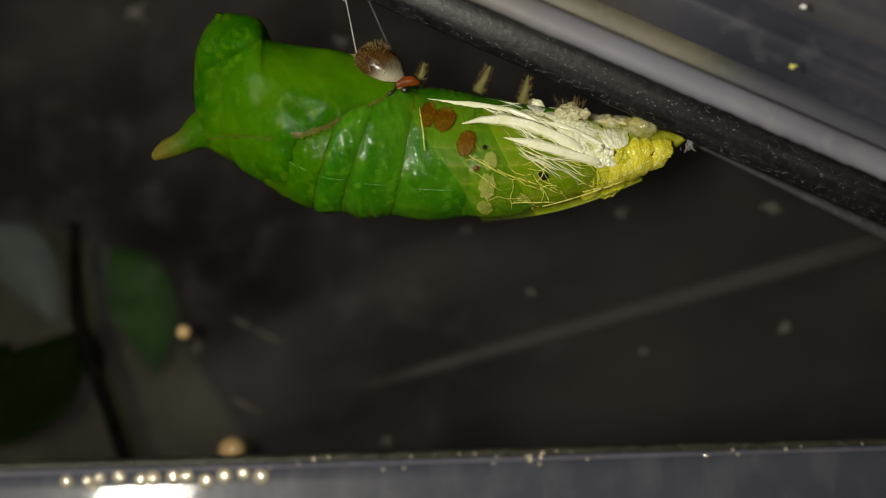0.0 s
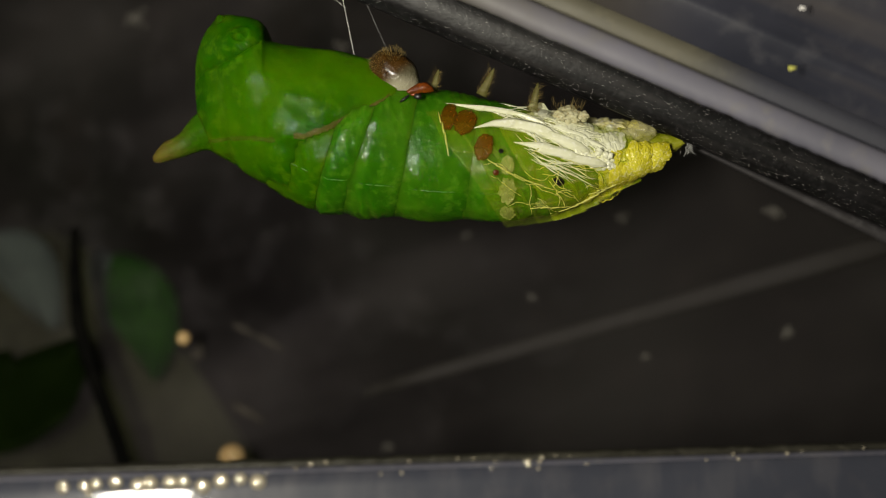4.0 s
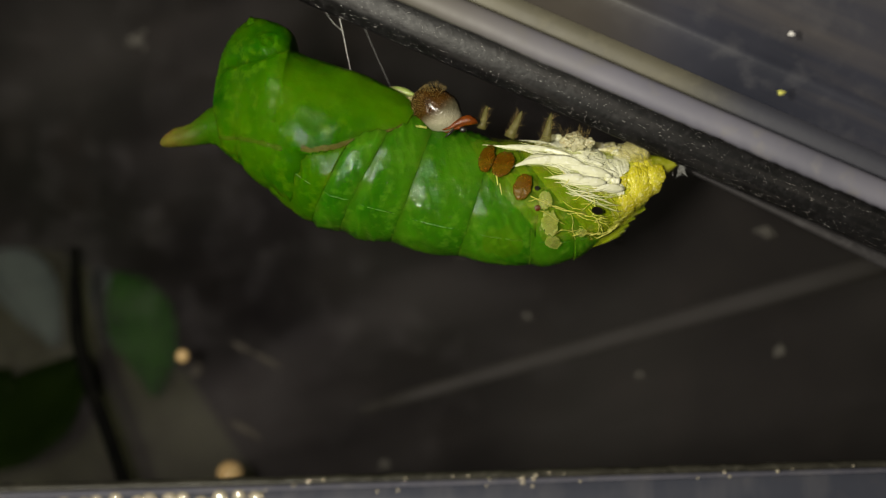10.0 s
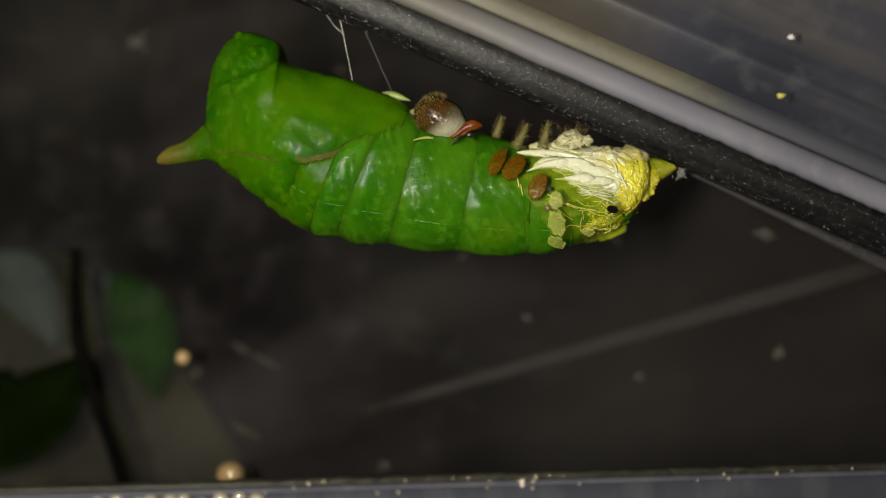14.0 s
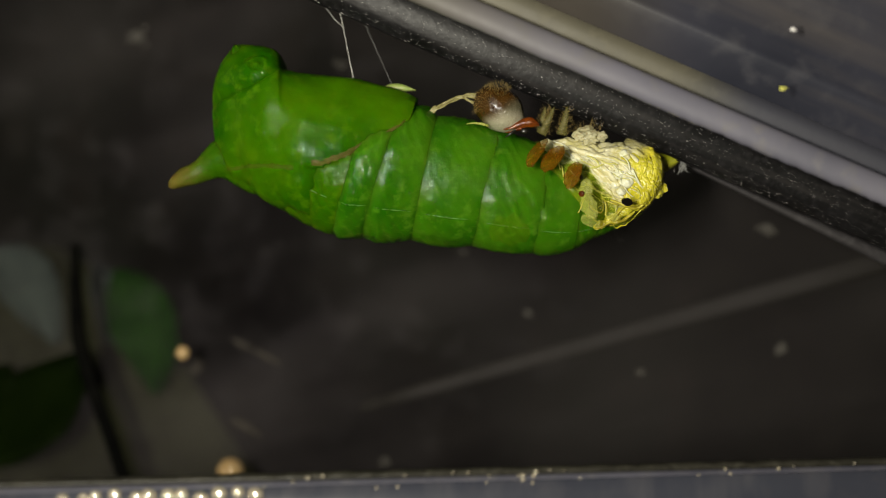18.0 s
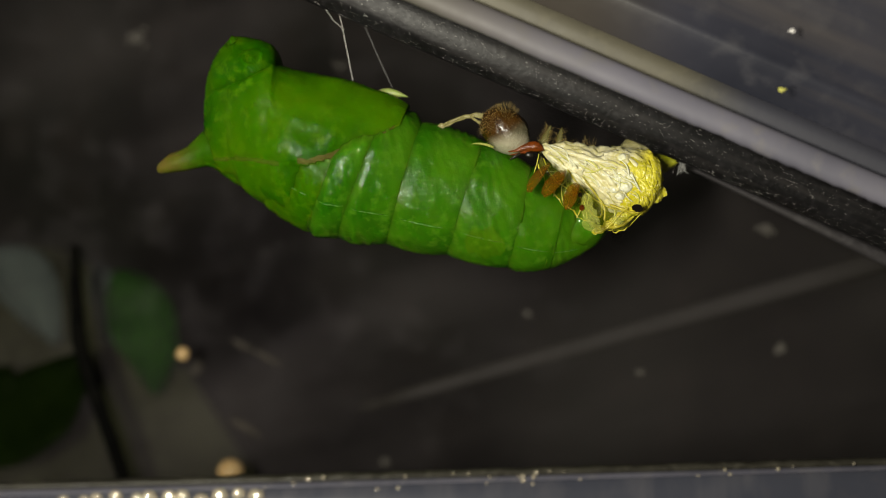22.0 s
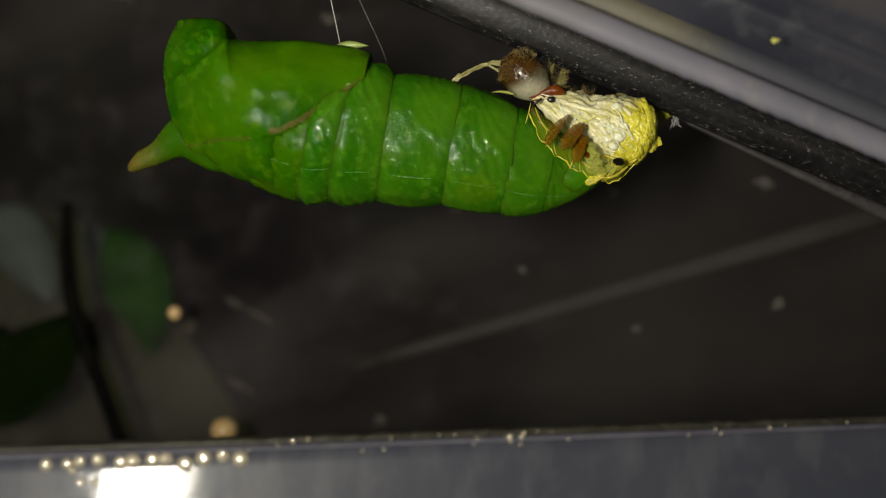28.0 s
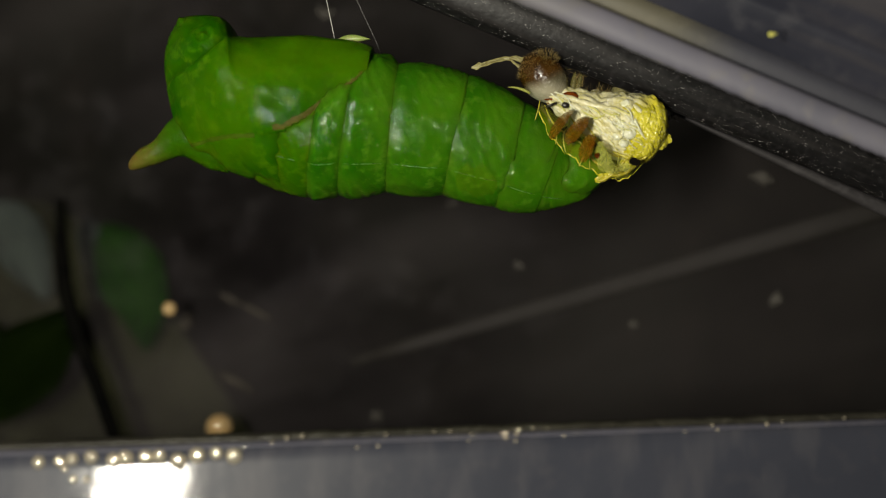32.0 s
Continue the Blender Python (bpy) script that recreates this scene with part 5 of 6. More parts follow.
BODY = [  # seconds, then how the body is drawn out (three terms) and bent (four terms), in millimetres
    (0, -2.52, 3.26, -3.08, -1.69, 7.76, -15.61, 15.22),
    (0.5, -3.32, 3.45, -2.48, -3.40, 10.53, -15.72, 14.14),
    (1, -1.21, 1.92, -2.12, 0.92, 3.11, -13.75, 13.30),
    (1.5, -2.48, 2.77, -2.07, -1.79, 7.39, -13.41, 12.75),
    (2, -2.40, 3.00, -2.17, -2.64, 9.28, -13.68, 12.32),
    (2.5, -2.88, 3.13, -2.22, -1.97, 8.01, -13.92, 12.07),
    (3, -1.72, 2.40, -2.43, -0.29, 4.35, -11.81, 12.10),
    (3.5, -1.95, 2.50, -2.52, -0.34, 5.03, -12.93, 12.13),
    (4, -2.25, 3.11, -2.77, -1.50, 7.33, -13.26, 12.53),
    (4.5, -1.97, 2.03, -2.23, -0.19, 5.12, -14.35, 12.78),
    (6.5, -1.87, 2.05, -1.36, -1.13, 6.26, -13.97, 13.21),
    (7, -1.81, 1.51, -0.99, -0.48, 4.00, -12.53, 13.40),
    (7.5, -2.64, 2.54, -1.42, -1.48, 5.13, -12.26, 13.01),
    (8, -1.23, 1.76, -1.55, -0.22, 3.55, -12.17, 12.73),
    (8.5, -2.38, 2.06, -1.34, -2.48, 7.13, -11.57, 12.58),
    (9, -1.63, 1.37, -1.03, -0.91, 4.96, -12.50, 12.41),
    (9.5, -1.94, 1.79, -1.25, -0.59, 4.20, -12.60, 11.89),
    (10, -0.86, 1.33, -1.47, 1.27, 0.68, -10.98, 11.45),
    (10.5, -1.87, 1.89, -1.34, -1.72, 5.41, -10.31, 11.05),
    (11, -2.30, 2.08, -1.13, -1.89, 6.01, -10.87, 10.61),
    (11.5, -1.40, 1.06, -0.71, -0.22, 3.24, -10.23, 10.05),
    (12, -1.74, 0.50, -0.18, -0.47, 2.16, -7.61, 9.59),
    (12.5, 0.14, -0.09, -1.21, 2.44, -2.11, -6.87, 8.21),
    (13, -1.93, 2.67, -2.08, -1.65, 4.72, -6.52, 6.82),
    (13.5, -2.07, 0.99, -0.87, -1.44, 3.75, -6.30, 7.61),
    (14, -1.12, -0.31, -0.02, 0.17, 0.85, -5.75, 8.35),
    (14.5, -1.70, 0.74, -0.69, -0.28, 2.18, -7.99, 8.01),
    (16.5, -0.99, 0.75, -1.56, 0.55, 0.67, -7.06, 7.76),
    (17, -1.57, 0.35, -1.49, -0.23, 0.74, -5.11, 6.60),
    (17.5, 0.80, 0.51, -1.66, 1.57, -0.92, -5.18, 5.07),
    (18, -1.18, 4.13, -3.85, -2.13, 5.13, -3.87, 3.38),
    (18.5, -1.94, 2.34, -3.08, -2.87, 5.54, -3.46, 3.58),
    (19, -1.49, 2.39, -2.76, -1.50, 4.34, -5.06, 3.74),
    (19.5, -1.82, 1.03, -1.44, -1.14, 2.54, -3.44, 3.96),
    (20, -1.74, 1.08, -1.01, -1.49, 2.67, -3.38, 3.57),
    (20.5, 0.13, 0.67, -0.24, -0.59, 2.78, -4.92, 3.32),
    (21, -1.54, 0.82, -1.36, -3.23, 5.25, -1.54, 2.55),
    (21.5, -2.06, 2.19, -0.90, -2.98, 5.45, -2.12, 1.88),
    (22, -1.25, 0.30, -1.00, -0.79, 1.48, -1.15, 1.45),
    (22.5, -1.93, 0.55, -0.52, -1.89, 3.08, -0.89, 0.78),
    (23, 0.00, 0.00, 0.00, 0.00, 0.00, 0.00, 0.00),
    (23.5, -0.87, 0.24, -0.13, -2.99, 4.49, 0.75, -0.44),
    (24, -1.95, 1.53, 0.31, -3.96, 5.88, 1.91, -0.57),
    (24.5, -1.01, 0.20, 0.51, -1.32, 1.85, 1.47, -0.81),
    (25, -1.31, -0.66, 0.18, -0.49, -0.05, 2.59, -1.20),
    (25.5, -2.21, 0.55, -0.18, -2.15, 2.64, 2.50, -2.18),
    (26, -0.80, 1.56, -0.85, -1.48, 2.33, 2.88, -3.49),
    (26.5, -2.27, 3.40, -1.64, -4.47, 6.77, 6.57, -5.58),
    (28.5, -3.04, 3.23, -1.95, -2.81, 4.26, 3.35, -4.25),
    (29, -0.71, 2.50, -2.27, -1.58, 2.71, 3.00, -4.51),
    (29.5, -2.55, 3.08, -1.18, -5.31, 7.39, 7.68, -6.51),
    (30, -2.81, 1.92, 0.23, -4.71, 6.77, 6.17, -5.16),
    (30.5, -0.89, 1.42, -0.88, -0.15, -0.04, 4.85, -4.48),
    (31, -2.35, 1.62, -1.14, -1.53, 2.05, 3.64, -3.59),
    (31.5, -2.96, 2.02, -0.88, -2.86, 3.26, 7.06, -7.02),
    (32, -2.62, 4.26, -2.91, -3.94, 4.37, 11.41, -10.77),
]
SKIN_MARKS = [  # seconds, then x and z of the old skin's eleven marks, in millimetres
    # red, cap, A, B, dot, low, rb, white, legb, legc, lump
    (0, -2.76, 11.32, -4.64, 12.84, -0.24, 9.36, 1.76, 7.52, 7.04, 5.16, 3.12, 2.04, 12.64, 4.44, 11.64, 7.16, 2.84, 11.84, 5.76, 11.04, 9.12, 9.84),
    (0.5, -3.09, 10.90, -5.38, 12.41, -0.43, 9.22, 1.62, 7.44, 6.90, 5.16, 3.38, 2.20, 12.53, 4.48, 11.52, 7.18, 2.35, 11.95, 5.56, 11.28, 9.00, 9.87),
    (1, -1.35, 11.40, -3.12, 12.89, 0.70, 9.46, 2.86, 7.45, 7.70, 4.72, 3.57, 2.02, 12.55, 4.51, 11.52, 7.17, 3.97, 11.45, 6.55, 10.69, 9.01, 9.87),
    (1.5, -2.43, 11.11, -4.31, 12.70, 0.10, 9.27, 2.25, 7.50, 7.08, 4.85, 3.78, 1.89, 12.37, 4.68, 11.33, 7.31, 3.13, 11.49, 5.87, 10.99, 8.83, 10.01),
    (2, -2.32, 11.20, -4.46, 12.78, 0.34, 9.59, 2.54, 7.82, 7.84, 5.27, 3.98, 1.80, 12.58, 4.84, 11.53, 7.43, 3.13, 11.74, 5.53, 11.38, 9.05, 10.13),
    (2.5, -2.48, 10.87, -4.37, 12.56, 0.56, 9.25, 2.69, 7.55, 8.13, 5.22, 4.19, 1.64, 12.54, 4.78, 11.46, 7.35, 2.61, 12.02, 5.62, 11.32, 8.97, 10.05),
    (3, -1.62, 11.00, -3.53, 12.79, 1.17, 9.42, 3.29, 7.54, 8.27, 5.00, 4.38, 1.29, 12.50, 4.71, 11.42, 7.24, 3.23, 11.99, 5.84, 11.06, 8.95, 9.95),
    (3.5, -1.52, 10.98, -3.34, 12.82, 1.33, 9.20, 3.38, 7.21, 8.41, 4.77, 4.57, 1.15, 12.59, 4.59, 11.50, 7.08, 3.39, 11.53, 6.10, 10.92, 9.03, 9.78),
    (4, -1.65, 11.07, -3.52, 12.72, 1.33, 9.39, 3.12, 7.51, 8.21, 5.02, 4.90, 1.92, 12.67, 4.69, 11.56, 7.16, 3.22, 11.89, 6.52, 10.69, 9.10, 9.88),
    (4.5, -1.22, 10.72, -2.98, 12.38, 1.68, 8.88, 3.68, 7.05, 9.20, 4.85, 5.14, 2.74, 12.78, 4.64, 11.66, 7.14, 3.84, 11.62, 6.73, 11.86, 9.18, 9.89),
    (6.5, -0.41, 10.93, -2.60, 12.49, 2.17, 9.01, 3.87, 6.89, 9.27, 4.40, 5.74, 1.50, 13.39, 3.89, 12.12, 7.02, 4.69, 10.78, 7.24, 10.36, 9.48, 9.49),
    (7, -0.12, 10.64, -2.34, 12.12, 2.52, 8.62, 4.56, 6.71, 9.90, 4.62, 6.53, 1.75, 13.40, 3.93, 12.14, 7.08, 5.09, 11.10, 7.64, 10.69, 9.52, 9.58),
    (7.5, -0.54, 10.41, -2.92, 11.89, 2.02, 8.60, 4.15, 6.77, 9.54, 4.68, 6.25, 1.73, 13.31, 3.97, 12.06, 7.15, 4.84, 11.09, 7.39, 10.68, 9.45, 9.69),
    (8, 0.91, 10.48, -1.37, 12.03, 3.27, 8.38, 5.23, 6.32, 10.30, 4.51, 7.16, 1.47, 13.38, 3.78, 12.15, 6.97, 5.09, 10.89, 7.64, 10.47, 9.57, 9.55),
    (8.5, -0.14, 10.70, -2.51, 12.05, 2.39, 8.87, 4.50, 7.09, 9.24, 5.05, 6.45, 2.18, 13.07, 4.00, 11.86, 7.21, 4.51, 11.21, 7.06, 10.80, 9.30, 9.81),
    (9, 0.75, 10.48, -1.59, 11.95, 3.14, 8.49, 5.16, 6.67, 10.44, 4.64, 6.88, 1.81, 13.35, 3.82, 12.15, 7.06, 4.76, 10.72, 7.31, 10.31, 9.61, 9.70),
    (9.5, 0.94, 10.22, -1.60, 11.71, 3.37, 8.30, 5.50, 6.61, 10.62, 4.72, 7.49, 1.85, 13.50, 3.73, 12.27, 6.94, 5.12, 10.63, 7.57, 10.27, 9.72, 9.56),
    (10, 2.01, 10.10, -0.35, 11.82, 4.35, 7.96, 6.23, 6.21, 11.42, 4.46, 8.60, 1.37, 13.76, 3.79, 12.52, 6.97, 5.49, 10.50, 7.83, 10.19, 9.95, 9.57),
    (10.5, 1.47, 10.49, -1.08, 11.99, 3.97, 8.55, 5.97, 7.06, 11.04, 5.13, 8.79, 2.19, 13.54, 4.16, 12.28, 7.32, 5.62, 11.06, 7.85, 10.80, 9.69, 9.91),
    (11, 1.11, 10.40, -1.44, 11.99, 3.67, 8.41, 5.65, 6.98, 10.75, 4.83, 8.43, 1.91, 13.46, 4.05, 12.17, 7.18, 5.07, 10.58, 7.20, 10.38, 9.57, 9.75),
    (11.5, 2.04, 10.15, -0.67, 11.83, 4.39, 8.19, 6.51, 6.65, 11.83, 4.82, 9.21, 1.74, 13.51, 3.95, 12.25, 7.15, 5.47, 10.25, 7.49, 10.10, 9.70, 9.82),
    (12, 1.92, 9.89, -1.06, 11.59, 4.32, 8.21, 6.58, 6.86, 11.71, 4.97, 9.11, 2.04, 13.49, 3.77, 12.24, 7.05, 5.76, 10.41, 7.68, 10.31, 9.73, 9.81),
    (12.5, 3.64, 9.54, 0.82, 11.51, 5.71, 7.59, 7.73, 5.92, 12.97, 4.41, 10.26, 1.12, 13.92, 3.36, 12.70, 6.72, 6.41, 9.79, 8.21, 9.74, 10.23, 9.58),
    (13, 2.46, 10.19, -0.82, 11.69, 4.64, 8.65, 6.98, 7.11, 11.91, 5.16, 9.08, 2.46, 13.32, 3.59, 12.11, 7.02, 6.26, 10.67, 7.96, 10.67, 9.70, 9.98),
    (13.5, 2.29, 10.03, -1.00, 11.60, 4.42, 8.35, 6.52, 6.68, 11.71, 4.73, 7.99, 1.95, 13.31, 3.39, 12.11, 6.85, 5.61, 10.14, 7.31, 10.14, 9.68, 9.82),
    (14, 3.03, 9.65, -0.14, 11.34, 5.09, 7.91, 7.31, 6.43, 12.50, 4.73, 8.73, 1.58, 13.42, 3.46, 12.22, 6.91, 5.91, 9.88, 7.61, 9.88, 9.80, 9.88),
    (14.5, 2.80, 9.52, -0.29, 11.02, 4.99, 7.91, 7.33, 6.42, 12.26, 4.66, 8.67, 1.64, 13.42, 3.33, 12.22, 6.77, 6.05, 9.99, 7.75, 9.99, 9.80, 9.74),
    (16.5, 3.91, 9.35, 0.96, 12.04, 6.33, 7.76, 8.35, 6.14, 13.03, 4.67, 10.72, 2.33, 14.28, 4.30, 12.60, 6.85, 6.58, 9.81, 7.79, 9.73, 10.40, 9.49),
    (17, 3.89, 9.15, 0.87, 11.48, 6.15, 7.64, 8.33, 6.15, 13.07, 4.45, 10.34, 2.28, 14.24, 4.04, 12.66, 6.53, 6.72, 9.77, 7.93, 9.69, 10.40, 9.27),
    (17.5, 6.68, 8.66, 4.48, 11.25, 8.47, 6.71, 10.18, 5.29, 14.16, 3.95, 11.87, 1.35, 15.25, 3.51, 13.79, 5.94, 8.19, 9.05, 9.40, 8.96, 11.49, 8.78),
    (18, 6.07, 9.76, 3.97, 11.62, 7.84, 8.06, 9.78, 6.76, 13.48, 4.82, 11.14, 2.81, 14.49, 4.34, 13.12, 6.72, 7.68, 10.49, 8.90, 10.40, 10.75, 9.68),
    (18.5, 5.04, 9.99, 2.95, 11.74, 6.92, 8.24, 8.72, 6.73, 13.08, 4.54, 10.71, 3.00, 14.09, 4.21, 12.50, 6.52, 7.42, 10.29, 8.57, 10.18, 10.11, 9.27),
    (19, 5.28, 9.44, 3.39, 11.07, 6.89, 7.33, 8.61, 5.79, 13.32, 4.53, 10.85, 2.44, 14.33, 4.36, 12.53, 6.59, 7.30, 9.56, 8.39, 9.43, 10.12, 9.14),
    (19.5, 5.73, 8.90, 3.50, 10.67, 7.35, 7.24, 9.19, 5.87, 13.59, 4.34, 11.62, 2.70, 14.36, 4.43, 12.72, 6.41, 7.73, 9.67, 8.82, 9.51, 10.15, 8.83),
    (20, 6.18, 8.37, 4.06, 10.28, 7.75, 6.54, 9.43, 5.33, 14.01, 4.18, 11.86, 2.40, 14.54, 4.53, 13.08, 6.27, 7.92, 9.28, 8.99, 9.09, 10.37, 8.57),
    (20.5, 8.32, 8.01, 6.55, 9.88, 9.41, 5.95, 10.70, 5.10, 14.85, 4.16, 13.31, 2.22, 15.14, 4.77, 13.85, 6.26, 8.75, 9.02, 9.81, 8.79, 10.98, 8.43),
    (21, 6.84, 9.68, 4.67, 11.43, 8.07, 7.66, 9.49, 6.72, 14.03, 4.78, 11.84, 3.99, 14.22, 5.35, 12.99, 6.87, 8.06, 10.29, 9.11, 10.03, 10.13, 8.97),
    (21.5, 6.47, 9.18, 4.39, 11.12, 7.40, 7.20, 8.77, 6.03, 13.95, 4.52, 10.73, 3.46, 14.05, 5.05, 12.87, 6.60, 7.37, 9.82, 8.41, 9.52, 10.02, 8.63),
    (22, 6.30, 8.31, 4.45, 10.19, 7.93, 6.37, 9.68, 5.36, 14.27, 4.45, 11.25, 2.69, 14.26, 4.94, 13.15, 6.51, 7.51, 9.30, 8.54, 8.96, 10.31, 8.48),
    (22.5, 6.51, 8.18, 4.51, 10.19, 7.91, 6.42, 9.68, 5.37, 14.35, 4.23, 11.23, 2.74, 14.24, 4.67, 13.18, 6.26, 7.71, 9.34, 8.73, 8.97, 10.35, 8.16),
    (23, 8.25, 7.52, 6.60, 9.34, 9.18, 5.74, 10.96, 4.72, 15.15, 3.99, 12.72, 2.05, 14.95, 4.40, 13.95, 6.01, 8.58, 8.77, 9.59, 8.37, 11.13, 7.84),
    (23.5, 8.10, 8.70, 6.35, 10.35, 8.96, 6.99, 10.70, 5.98, 14.70, 4.46, 12.69, 3.34, 14.59, 4.87, 13.52, 6.45, 8.46, 9.82, 9.47, 9.35, 10.74, 8.31),
    (24, 7.08, 9.81, 5.31, 11.47, 8.06, 8.09, 9.71, 7.04, 14.15, 4.77, 11.75, 4.53, 14.13, 5.19, 12.99, 6.74, 7.99, 10.73, 8.99, 10.19, 10.24, 8.63),
    (24.5, 7.41, 8.23, 6.12, 10.15, 8.28, 6.34, 9.90, 5.24, 14.52, 4.22, 11.17, 3.12, 14.59, 4.65, 13.38, 6.16, 7.63, 9.45, 8.63, 8.84, 10.67, 8.09),
    (25, 6.84, 8.23, 5.47, 9.84, 8.44, 6.33, 10.15, 5.44, 14.46, 4.32, 11.96, 2.98, 14.61, 4.75, 13.34, 6.22, 7.65, 9.68, 8.66, 9.00, 10.68, 8.17),
    (25.5, 6.84, 8.23, 5.57, 9.84, 8.50, 6.28, 10.11, 5.34, 14.53, 4.23, 12.07, 2.98, 14.76, 4.67, 13.44, 6.11, 7.76, 9.66, 8.75, 8.92, 10.81, 8.08),
    (26, 8.67, 8.11, 7.71, 9.73, 9.99, 6.16, 11.35, 5.15, 15.22, 4.31, 13.60, 2.81, 15.53, 4.73, 14.17, 6.10, 8.95, 9.42, 9.91, 8.64, 11.66, 8.05),
    (26.5, 8.32, 10.42, 6.58, 11.88, 9.59, 8.42, 10.56, 7.39, 13.16, 4.90, 11.59, 3.82, 14.09, 5.16, 12.86, 6.74, 8.80, 11.39, 9.69, 11.26, 11.40, 9.87),
    (28.5, 8.20, 8.32, 6.55, 9.92, 10.60, 5.90, 11.60, 5.00, 14.18, 4.35, 13.03, 3.29, 15.21, 4.78, 14.00, 6.88, 8.45, 9.59, 9.31, 9.06, 10.85, 8.73),
    (29, 9.18, 7.62, 7.76, 9.29, 11.40, 5.70, 12.40, 4.90, 14.92, 4.19, 13.77, 2.23, 16.01, 4.60, 14.80, 6.70, 9.70, 8.90, 10.52, 8.44, 11.99, 8.76),
    (29.5, 8.80, 9.56, 7.60, 11.30, 9.16, 7.37, 11.09, 6.56, 13.52, 4.32, 13.16, 3.79, 14.67, 4.72, 13.46, 6.82, 9.60, 10.86, 10.38, 10.44, 10.98, 9.10),
    (30, 7.92, 9.64, 6.95, 11.46, 9.37, 7.82, 10.15, 6.71, 13.44, 4.28, 12.06, 3.50, 14.66, 4.66, 13.45, 6.76, 9.00, 10.96, 9.74, 10.60, 11.30, 9.25),
    (30.5, 8.20, 7.87, 6.90, 9.81, 9.57, 7.04, 10.68, 5.07, 14.37, 4.16, 12.31, 2.65, 15.45, 4.64, 14.13, 6.77, 8.96, 9.61, 9.66, 9.13, 11.70, 8.82),
    (31, 8.52, 7.82, 6.88, 9.89, 9.81, 6.10, 11.27, 5.13, 14.46, 4.19, 12.64, 3.50, 15.41, 4.77, 13.97, 6.96, 8.97, 9.98, 9.64, 9.38, 11.25, 8.57),
    (31.5, 8.67, 8.08, 7.16, 10.01, 10.05, 6.18, 11.21, 5.08, 14.73, 4.09, 12.66, 3.38, 15.58, 4.66, 14.15, 6.74, 8.92, 9.78, 9.69, 9.22, 11.73, 8.50),
    (32, 9.54, 8.50, 8.18, 10.28, 10.63, 6.56, 11.84, 5.21, 14.97, 4.20, 13.36, 3.47, 15.72, 4.74, 14.32, 6.68, 9.59, 9.71, 10.45, 9.19, 12.21, 8.58),
]


# ---- what moves ----
BODY_START, BODY_LENGTH = -19.248, 30.761
MARKS = ("red", "cap", "A", "B", "dot", "low", "rb", "white", "legb", "legc", "lump")


def body_shift(x, z, row):
    """How far a place of the pupa is carried, in millimetres, and how it turns."""
    t, a0, a1, a2, b0, b1, b2, b3 = row
    s = (x - BODY_START) / BODY_LENGTH
    off = z - (6.738 - 0.30145 * x)
    turn = (b1 + 2 * b2 * s + 3 * b3 * s * s) / BODY_LENGTH
    dx = a0 + a1 * s + a2 * s * s - turn * off
    dz = b0 + b1 * s + b2 * s * s + b3 * s ** 3
    return dx, dz, turn


HEAD = [body_at(u, v) for u, v in ((388, 210), (395, 130), (410, 90), (432, 62), (440, 299), (508, 65), (514, 367), (600, 140))]
HORN_SPOTS = [body_at(u, v) for u, v in ((302, 281), (345, 266), (390, 235), (395, 262), (388, 200), (440, 299))]


def body_pose(pivot, row, spots=()):
    """Where a rigid piece of the pupa lies when the body is drawn out and bent as the row says."""
    if not spots:
        dx, dz, turn = body_shift(pivot.x * 1000, (pivot.z - BASE_Z) * 1000, row)
        return Matrix.Translation(pivot - CENTRE + Vector((dx, 0, dz)) / 1000) @ pose(0, 0, 0, 0, -math.degrees(math.atan(turn)), 0)
    old = np.array([(x * 1000, (z - BASE_Z) * 1000) for x, z in spots])
    now = np.array([(x + sh[0], z + sh[1]) for (x, z), sh in ((q, body_shift(q[0], q[1], row)) for q in old)])
    a, b = old - old.mean(0), now - now.mean(0)
    turn = math.atan2((a[:, 0] * b[:, 1] - a[:, 1] * b[:, 0]).sum(), (a * b).sum())
    p = np.array([pivot.x * 1000, (pivot.z - BASE_Z) * 1000]) - old.mean(0)
    q = now.mean(0) + np.array([p[0] * math.cos(turn) - p[1] * math.sin(turn), p[0] * math.sin(turn) + p[1] * math.cos(turn)])
    return Matrix.Translation(Vector((q[0] / 1000, pivot.y, BASE_Z + q[1] / 1000)) - CENTRE) @ pose(0, 0, 0, 0, -math.degrees(turn), 0)


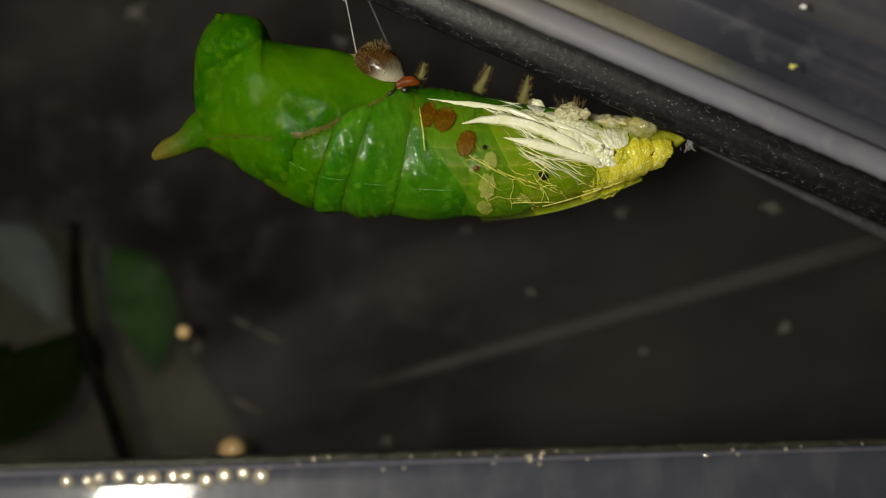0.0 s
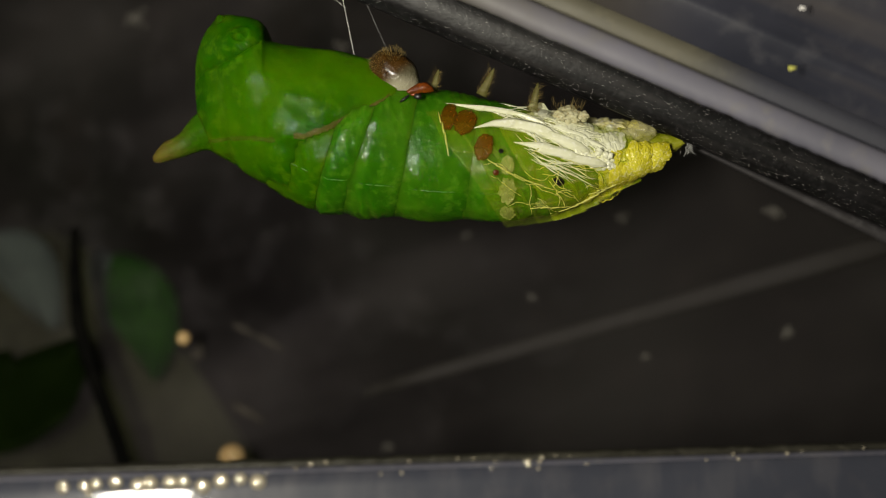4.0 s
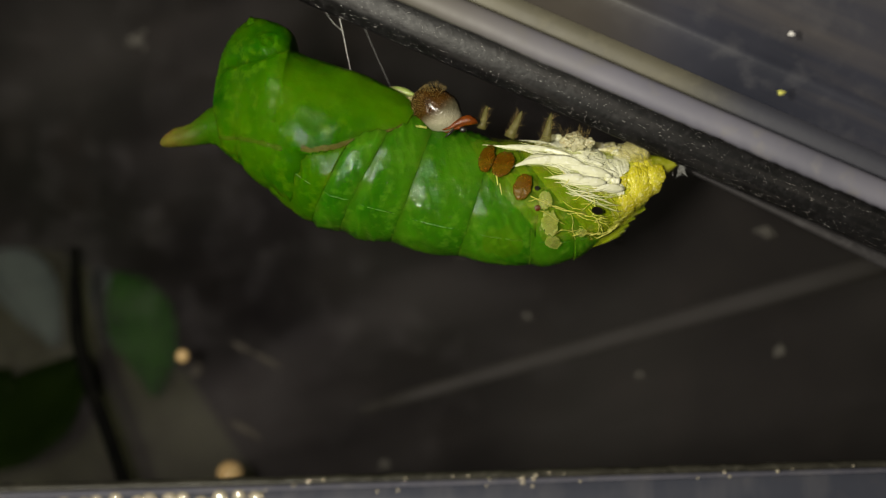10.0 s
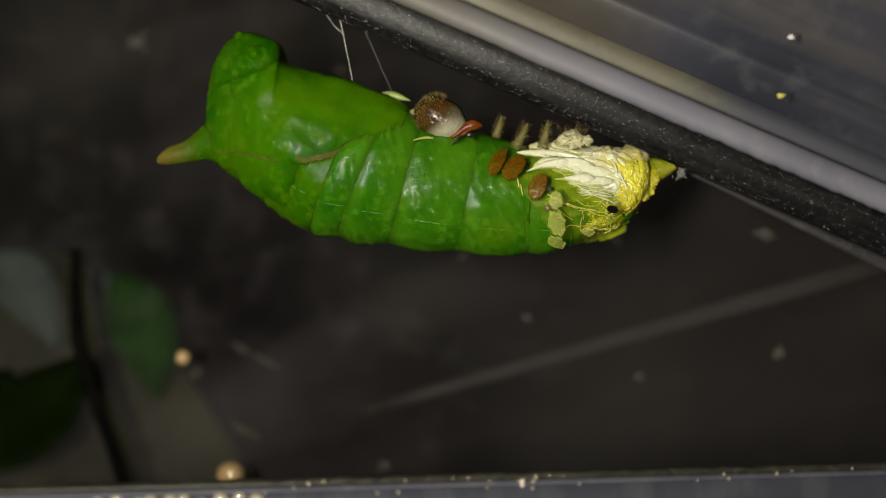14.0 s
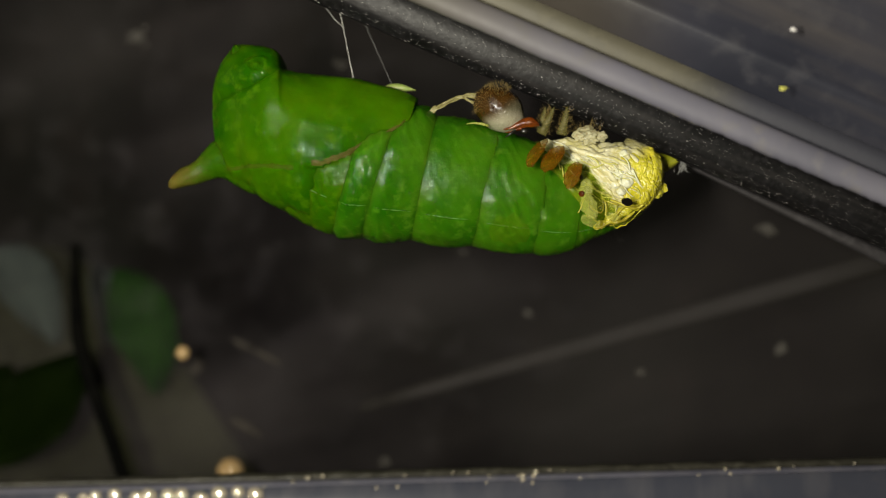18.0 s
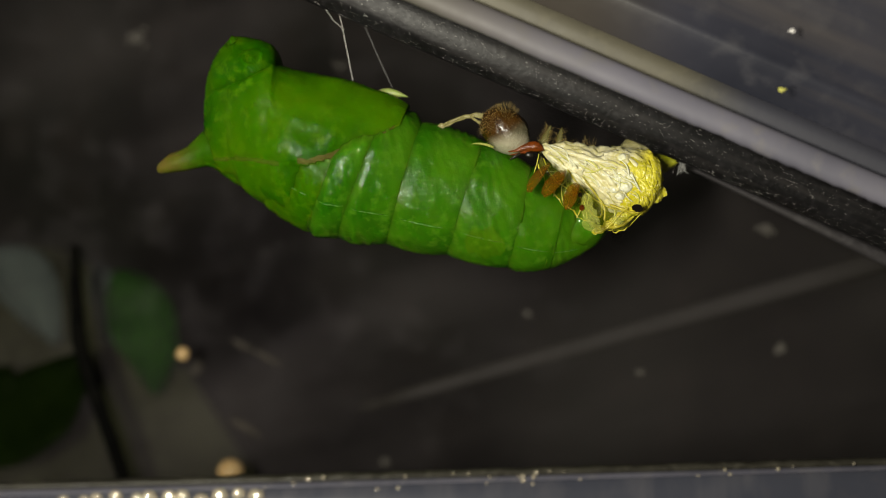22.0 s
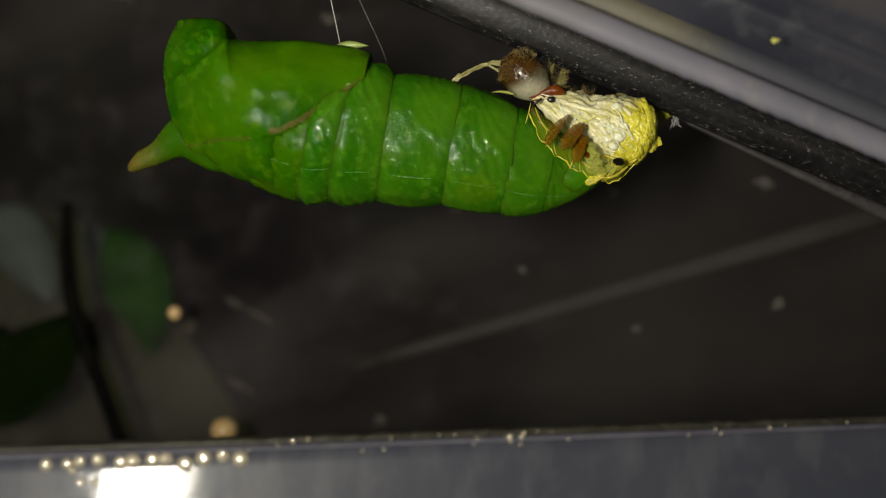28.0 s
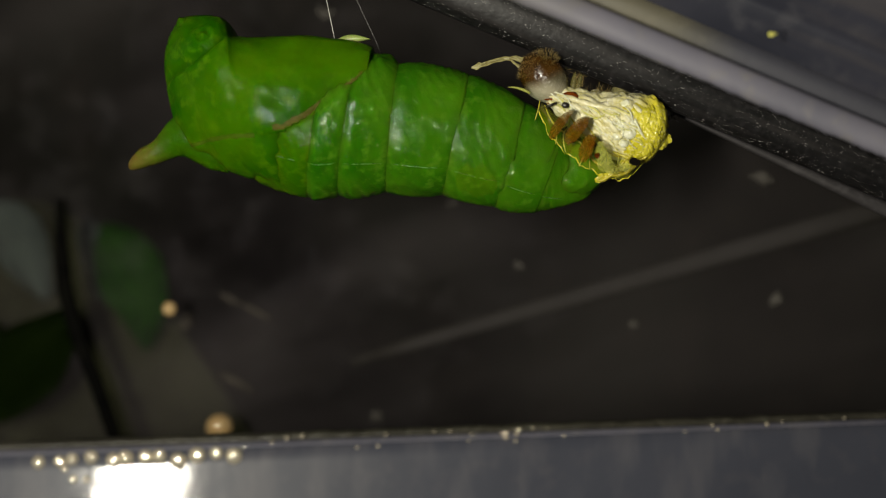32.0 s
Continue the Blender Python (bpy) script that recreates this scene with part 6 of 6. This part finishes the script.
def skin_pose(pivot, row, first, mode):
    """Where a rigid piece of the old skin lies: with one mark, or carried by all the marks round it."""
    old = np.array(first[1:]).reshape(-1, 2)
    now = np.array(row[1:]).reshape(-1, 2)
    p = np.array([pivot.x * 1000, (pivot.z - BASE_Z) * 1000])
    turn = 0.0
    depth = pivot.y
    done = max(0.0, min(1.0, (row[0] - 8) / 14))
    if mode in ("field", "sink", "front"):
        depth += {"field": 0.0016, "sink": 0.0016, "front": 0.0}[mode] * done
        use = [0, 2, 3, 4, 5, 6, 7, 10]
        o, n = old[use], now[use]
        rest = np.array([15.25, 7.2])
        o, n = np.vstack([o, rest]), np.vstack([n, rest + 0.3 * (now[7] - old[7])])
        w = 1 / (((o - p) ** 2).sum(1) + 0.8)
        w = w / w.sum()
        oc, nc = w @ o, w @ n
        a, b = o - oc, n - nc
        turn = math.atan2((w * (a[:, 0] * b[:, 1] - a[:, 1] * b[:, 0])).sum(), (w * (a * b).sum(1)).sum())
        turn = max(-0.7, min(0.7, turn))
        # the marks squeeze the skin together, so that its pieces bunch up
        grid = (a * w[:, None]).T @ a + 0.25 * np.eye(2)
        pull = (a * w[:, None]).T @ b + 0.25 * np.eye(2)
        q = nc + (p - oc) @ np.linalg.solve(grid, pull)
    elif mode == "heap":
        depth -= 0.0033 * done
        q = now[7] + p - old[7]
    elif mode == "cap":
        a, b = old[0] - old[1], now[0] - now[1]
        turn = math.atan2(b[1], b[0]) - math.atan2(a[1], a[0])
        q = now[1] + p - old[1]
    else:
        k = MARKS.index(mode)
        q = p + now[k] - old[k] + np.array([0, 0.12 * done if mode == "lump" else 0])
    if mode in ("field", "sink"):
        q = q + 0.3 * done * (now[7] - q)
    if mode in ("front", "A", "B", "dot"):
        depth += (AXIS_Y - 0.0050 - depth) * done
    if mode in ("field", "sink", "front", "A", "B", "dot"):
        q = q * depth / AXIS_Y
    elif mode == "heap":
        q = q * (depth - 0.0012 * done) / AXIS_Y
    home = shed.location
    return Matrix.Translation((q[0] / 1000 - home.x, depth - home.y, BASE_Z + q[1] / 1000 - home.z)) @ pose(0, 0, 0, 0, -math.degrees(turn), -52 * done if mode in ("front", "A", "B") else 0)


def tail_pose(row, marks):
    """The body's end lies between its last ring and the heap of skin at the tail."""
    x, z = body_at(1059, 482)
    last = body_pose(Vector((x, AXIS_Y, z)), row).translation + CENTRE
    heap = Vector((marks[13] / 1000, AXIS_Y, BASE_Z + marks[14] / 1000))
    way = heap - last
    lean = math.atan2(way.z, way.x)
    done = max(0.0, min(1.0, (row[0] - 8) / 14))
    x, z = body_at(1000, 408)
    inside = body_pose(Vector((x, AXIS_Y, z)), row).translation + CENTRE
    place = inside.lerp(last + way * 0.3 + Vector((-math.sin(lean), 0, math.cos(lean))) * 0.0016, min(1.0, 2 * done))
    return Matrix.Translation(place - CENTRE) @ pose(0, 0, 0, 0, -math.degrees(lean), 0)


def motions():
    walk(tail_end, [(row[0], tail_pose(row, marks)) for row, marks in zip(BODY, SKIN_MARKS)])
    for ob in pupa.children:
        if ob == tail_end:
            continue
        pivot = ob.location + CENTRE
        spots = HORN_SPOTS if ob == horn else HEAD if (pivot - thorax_pivot).length < 1e-6 else ()
        walk(ob, [(row[0], body_pose(pivot, row, spots)) for row in BODY])
    for ob, pivot, mode in movers:
        walk(ob, [(row[0], skin_pose(pivot, row, SKIN_MARKS[0], mode)) for row in SKIN_MARKS])


motions()
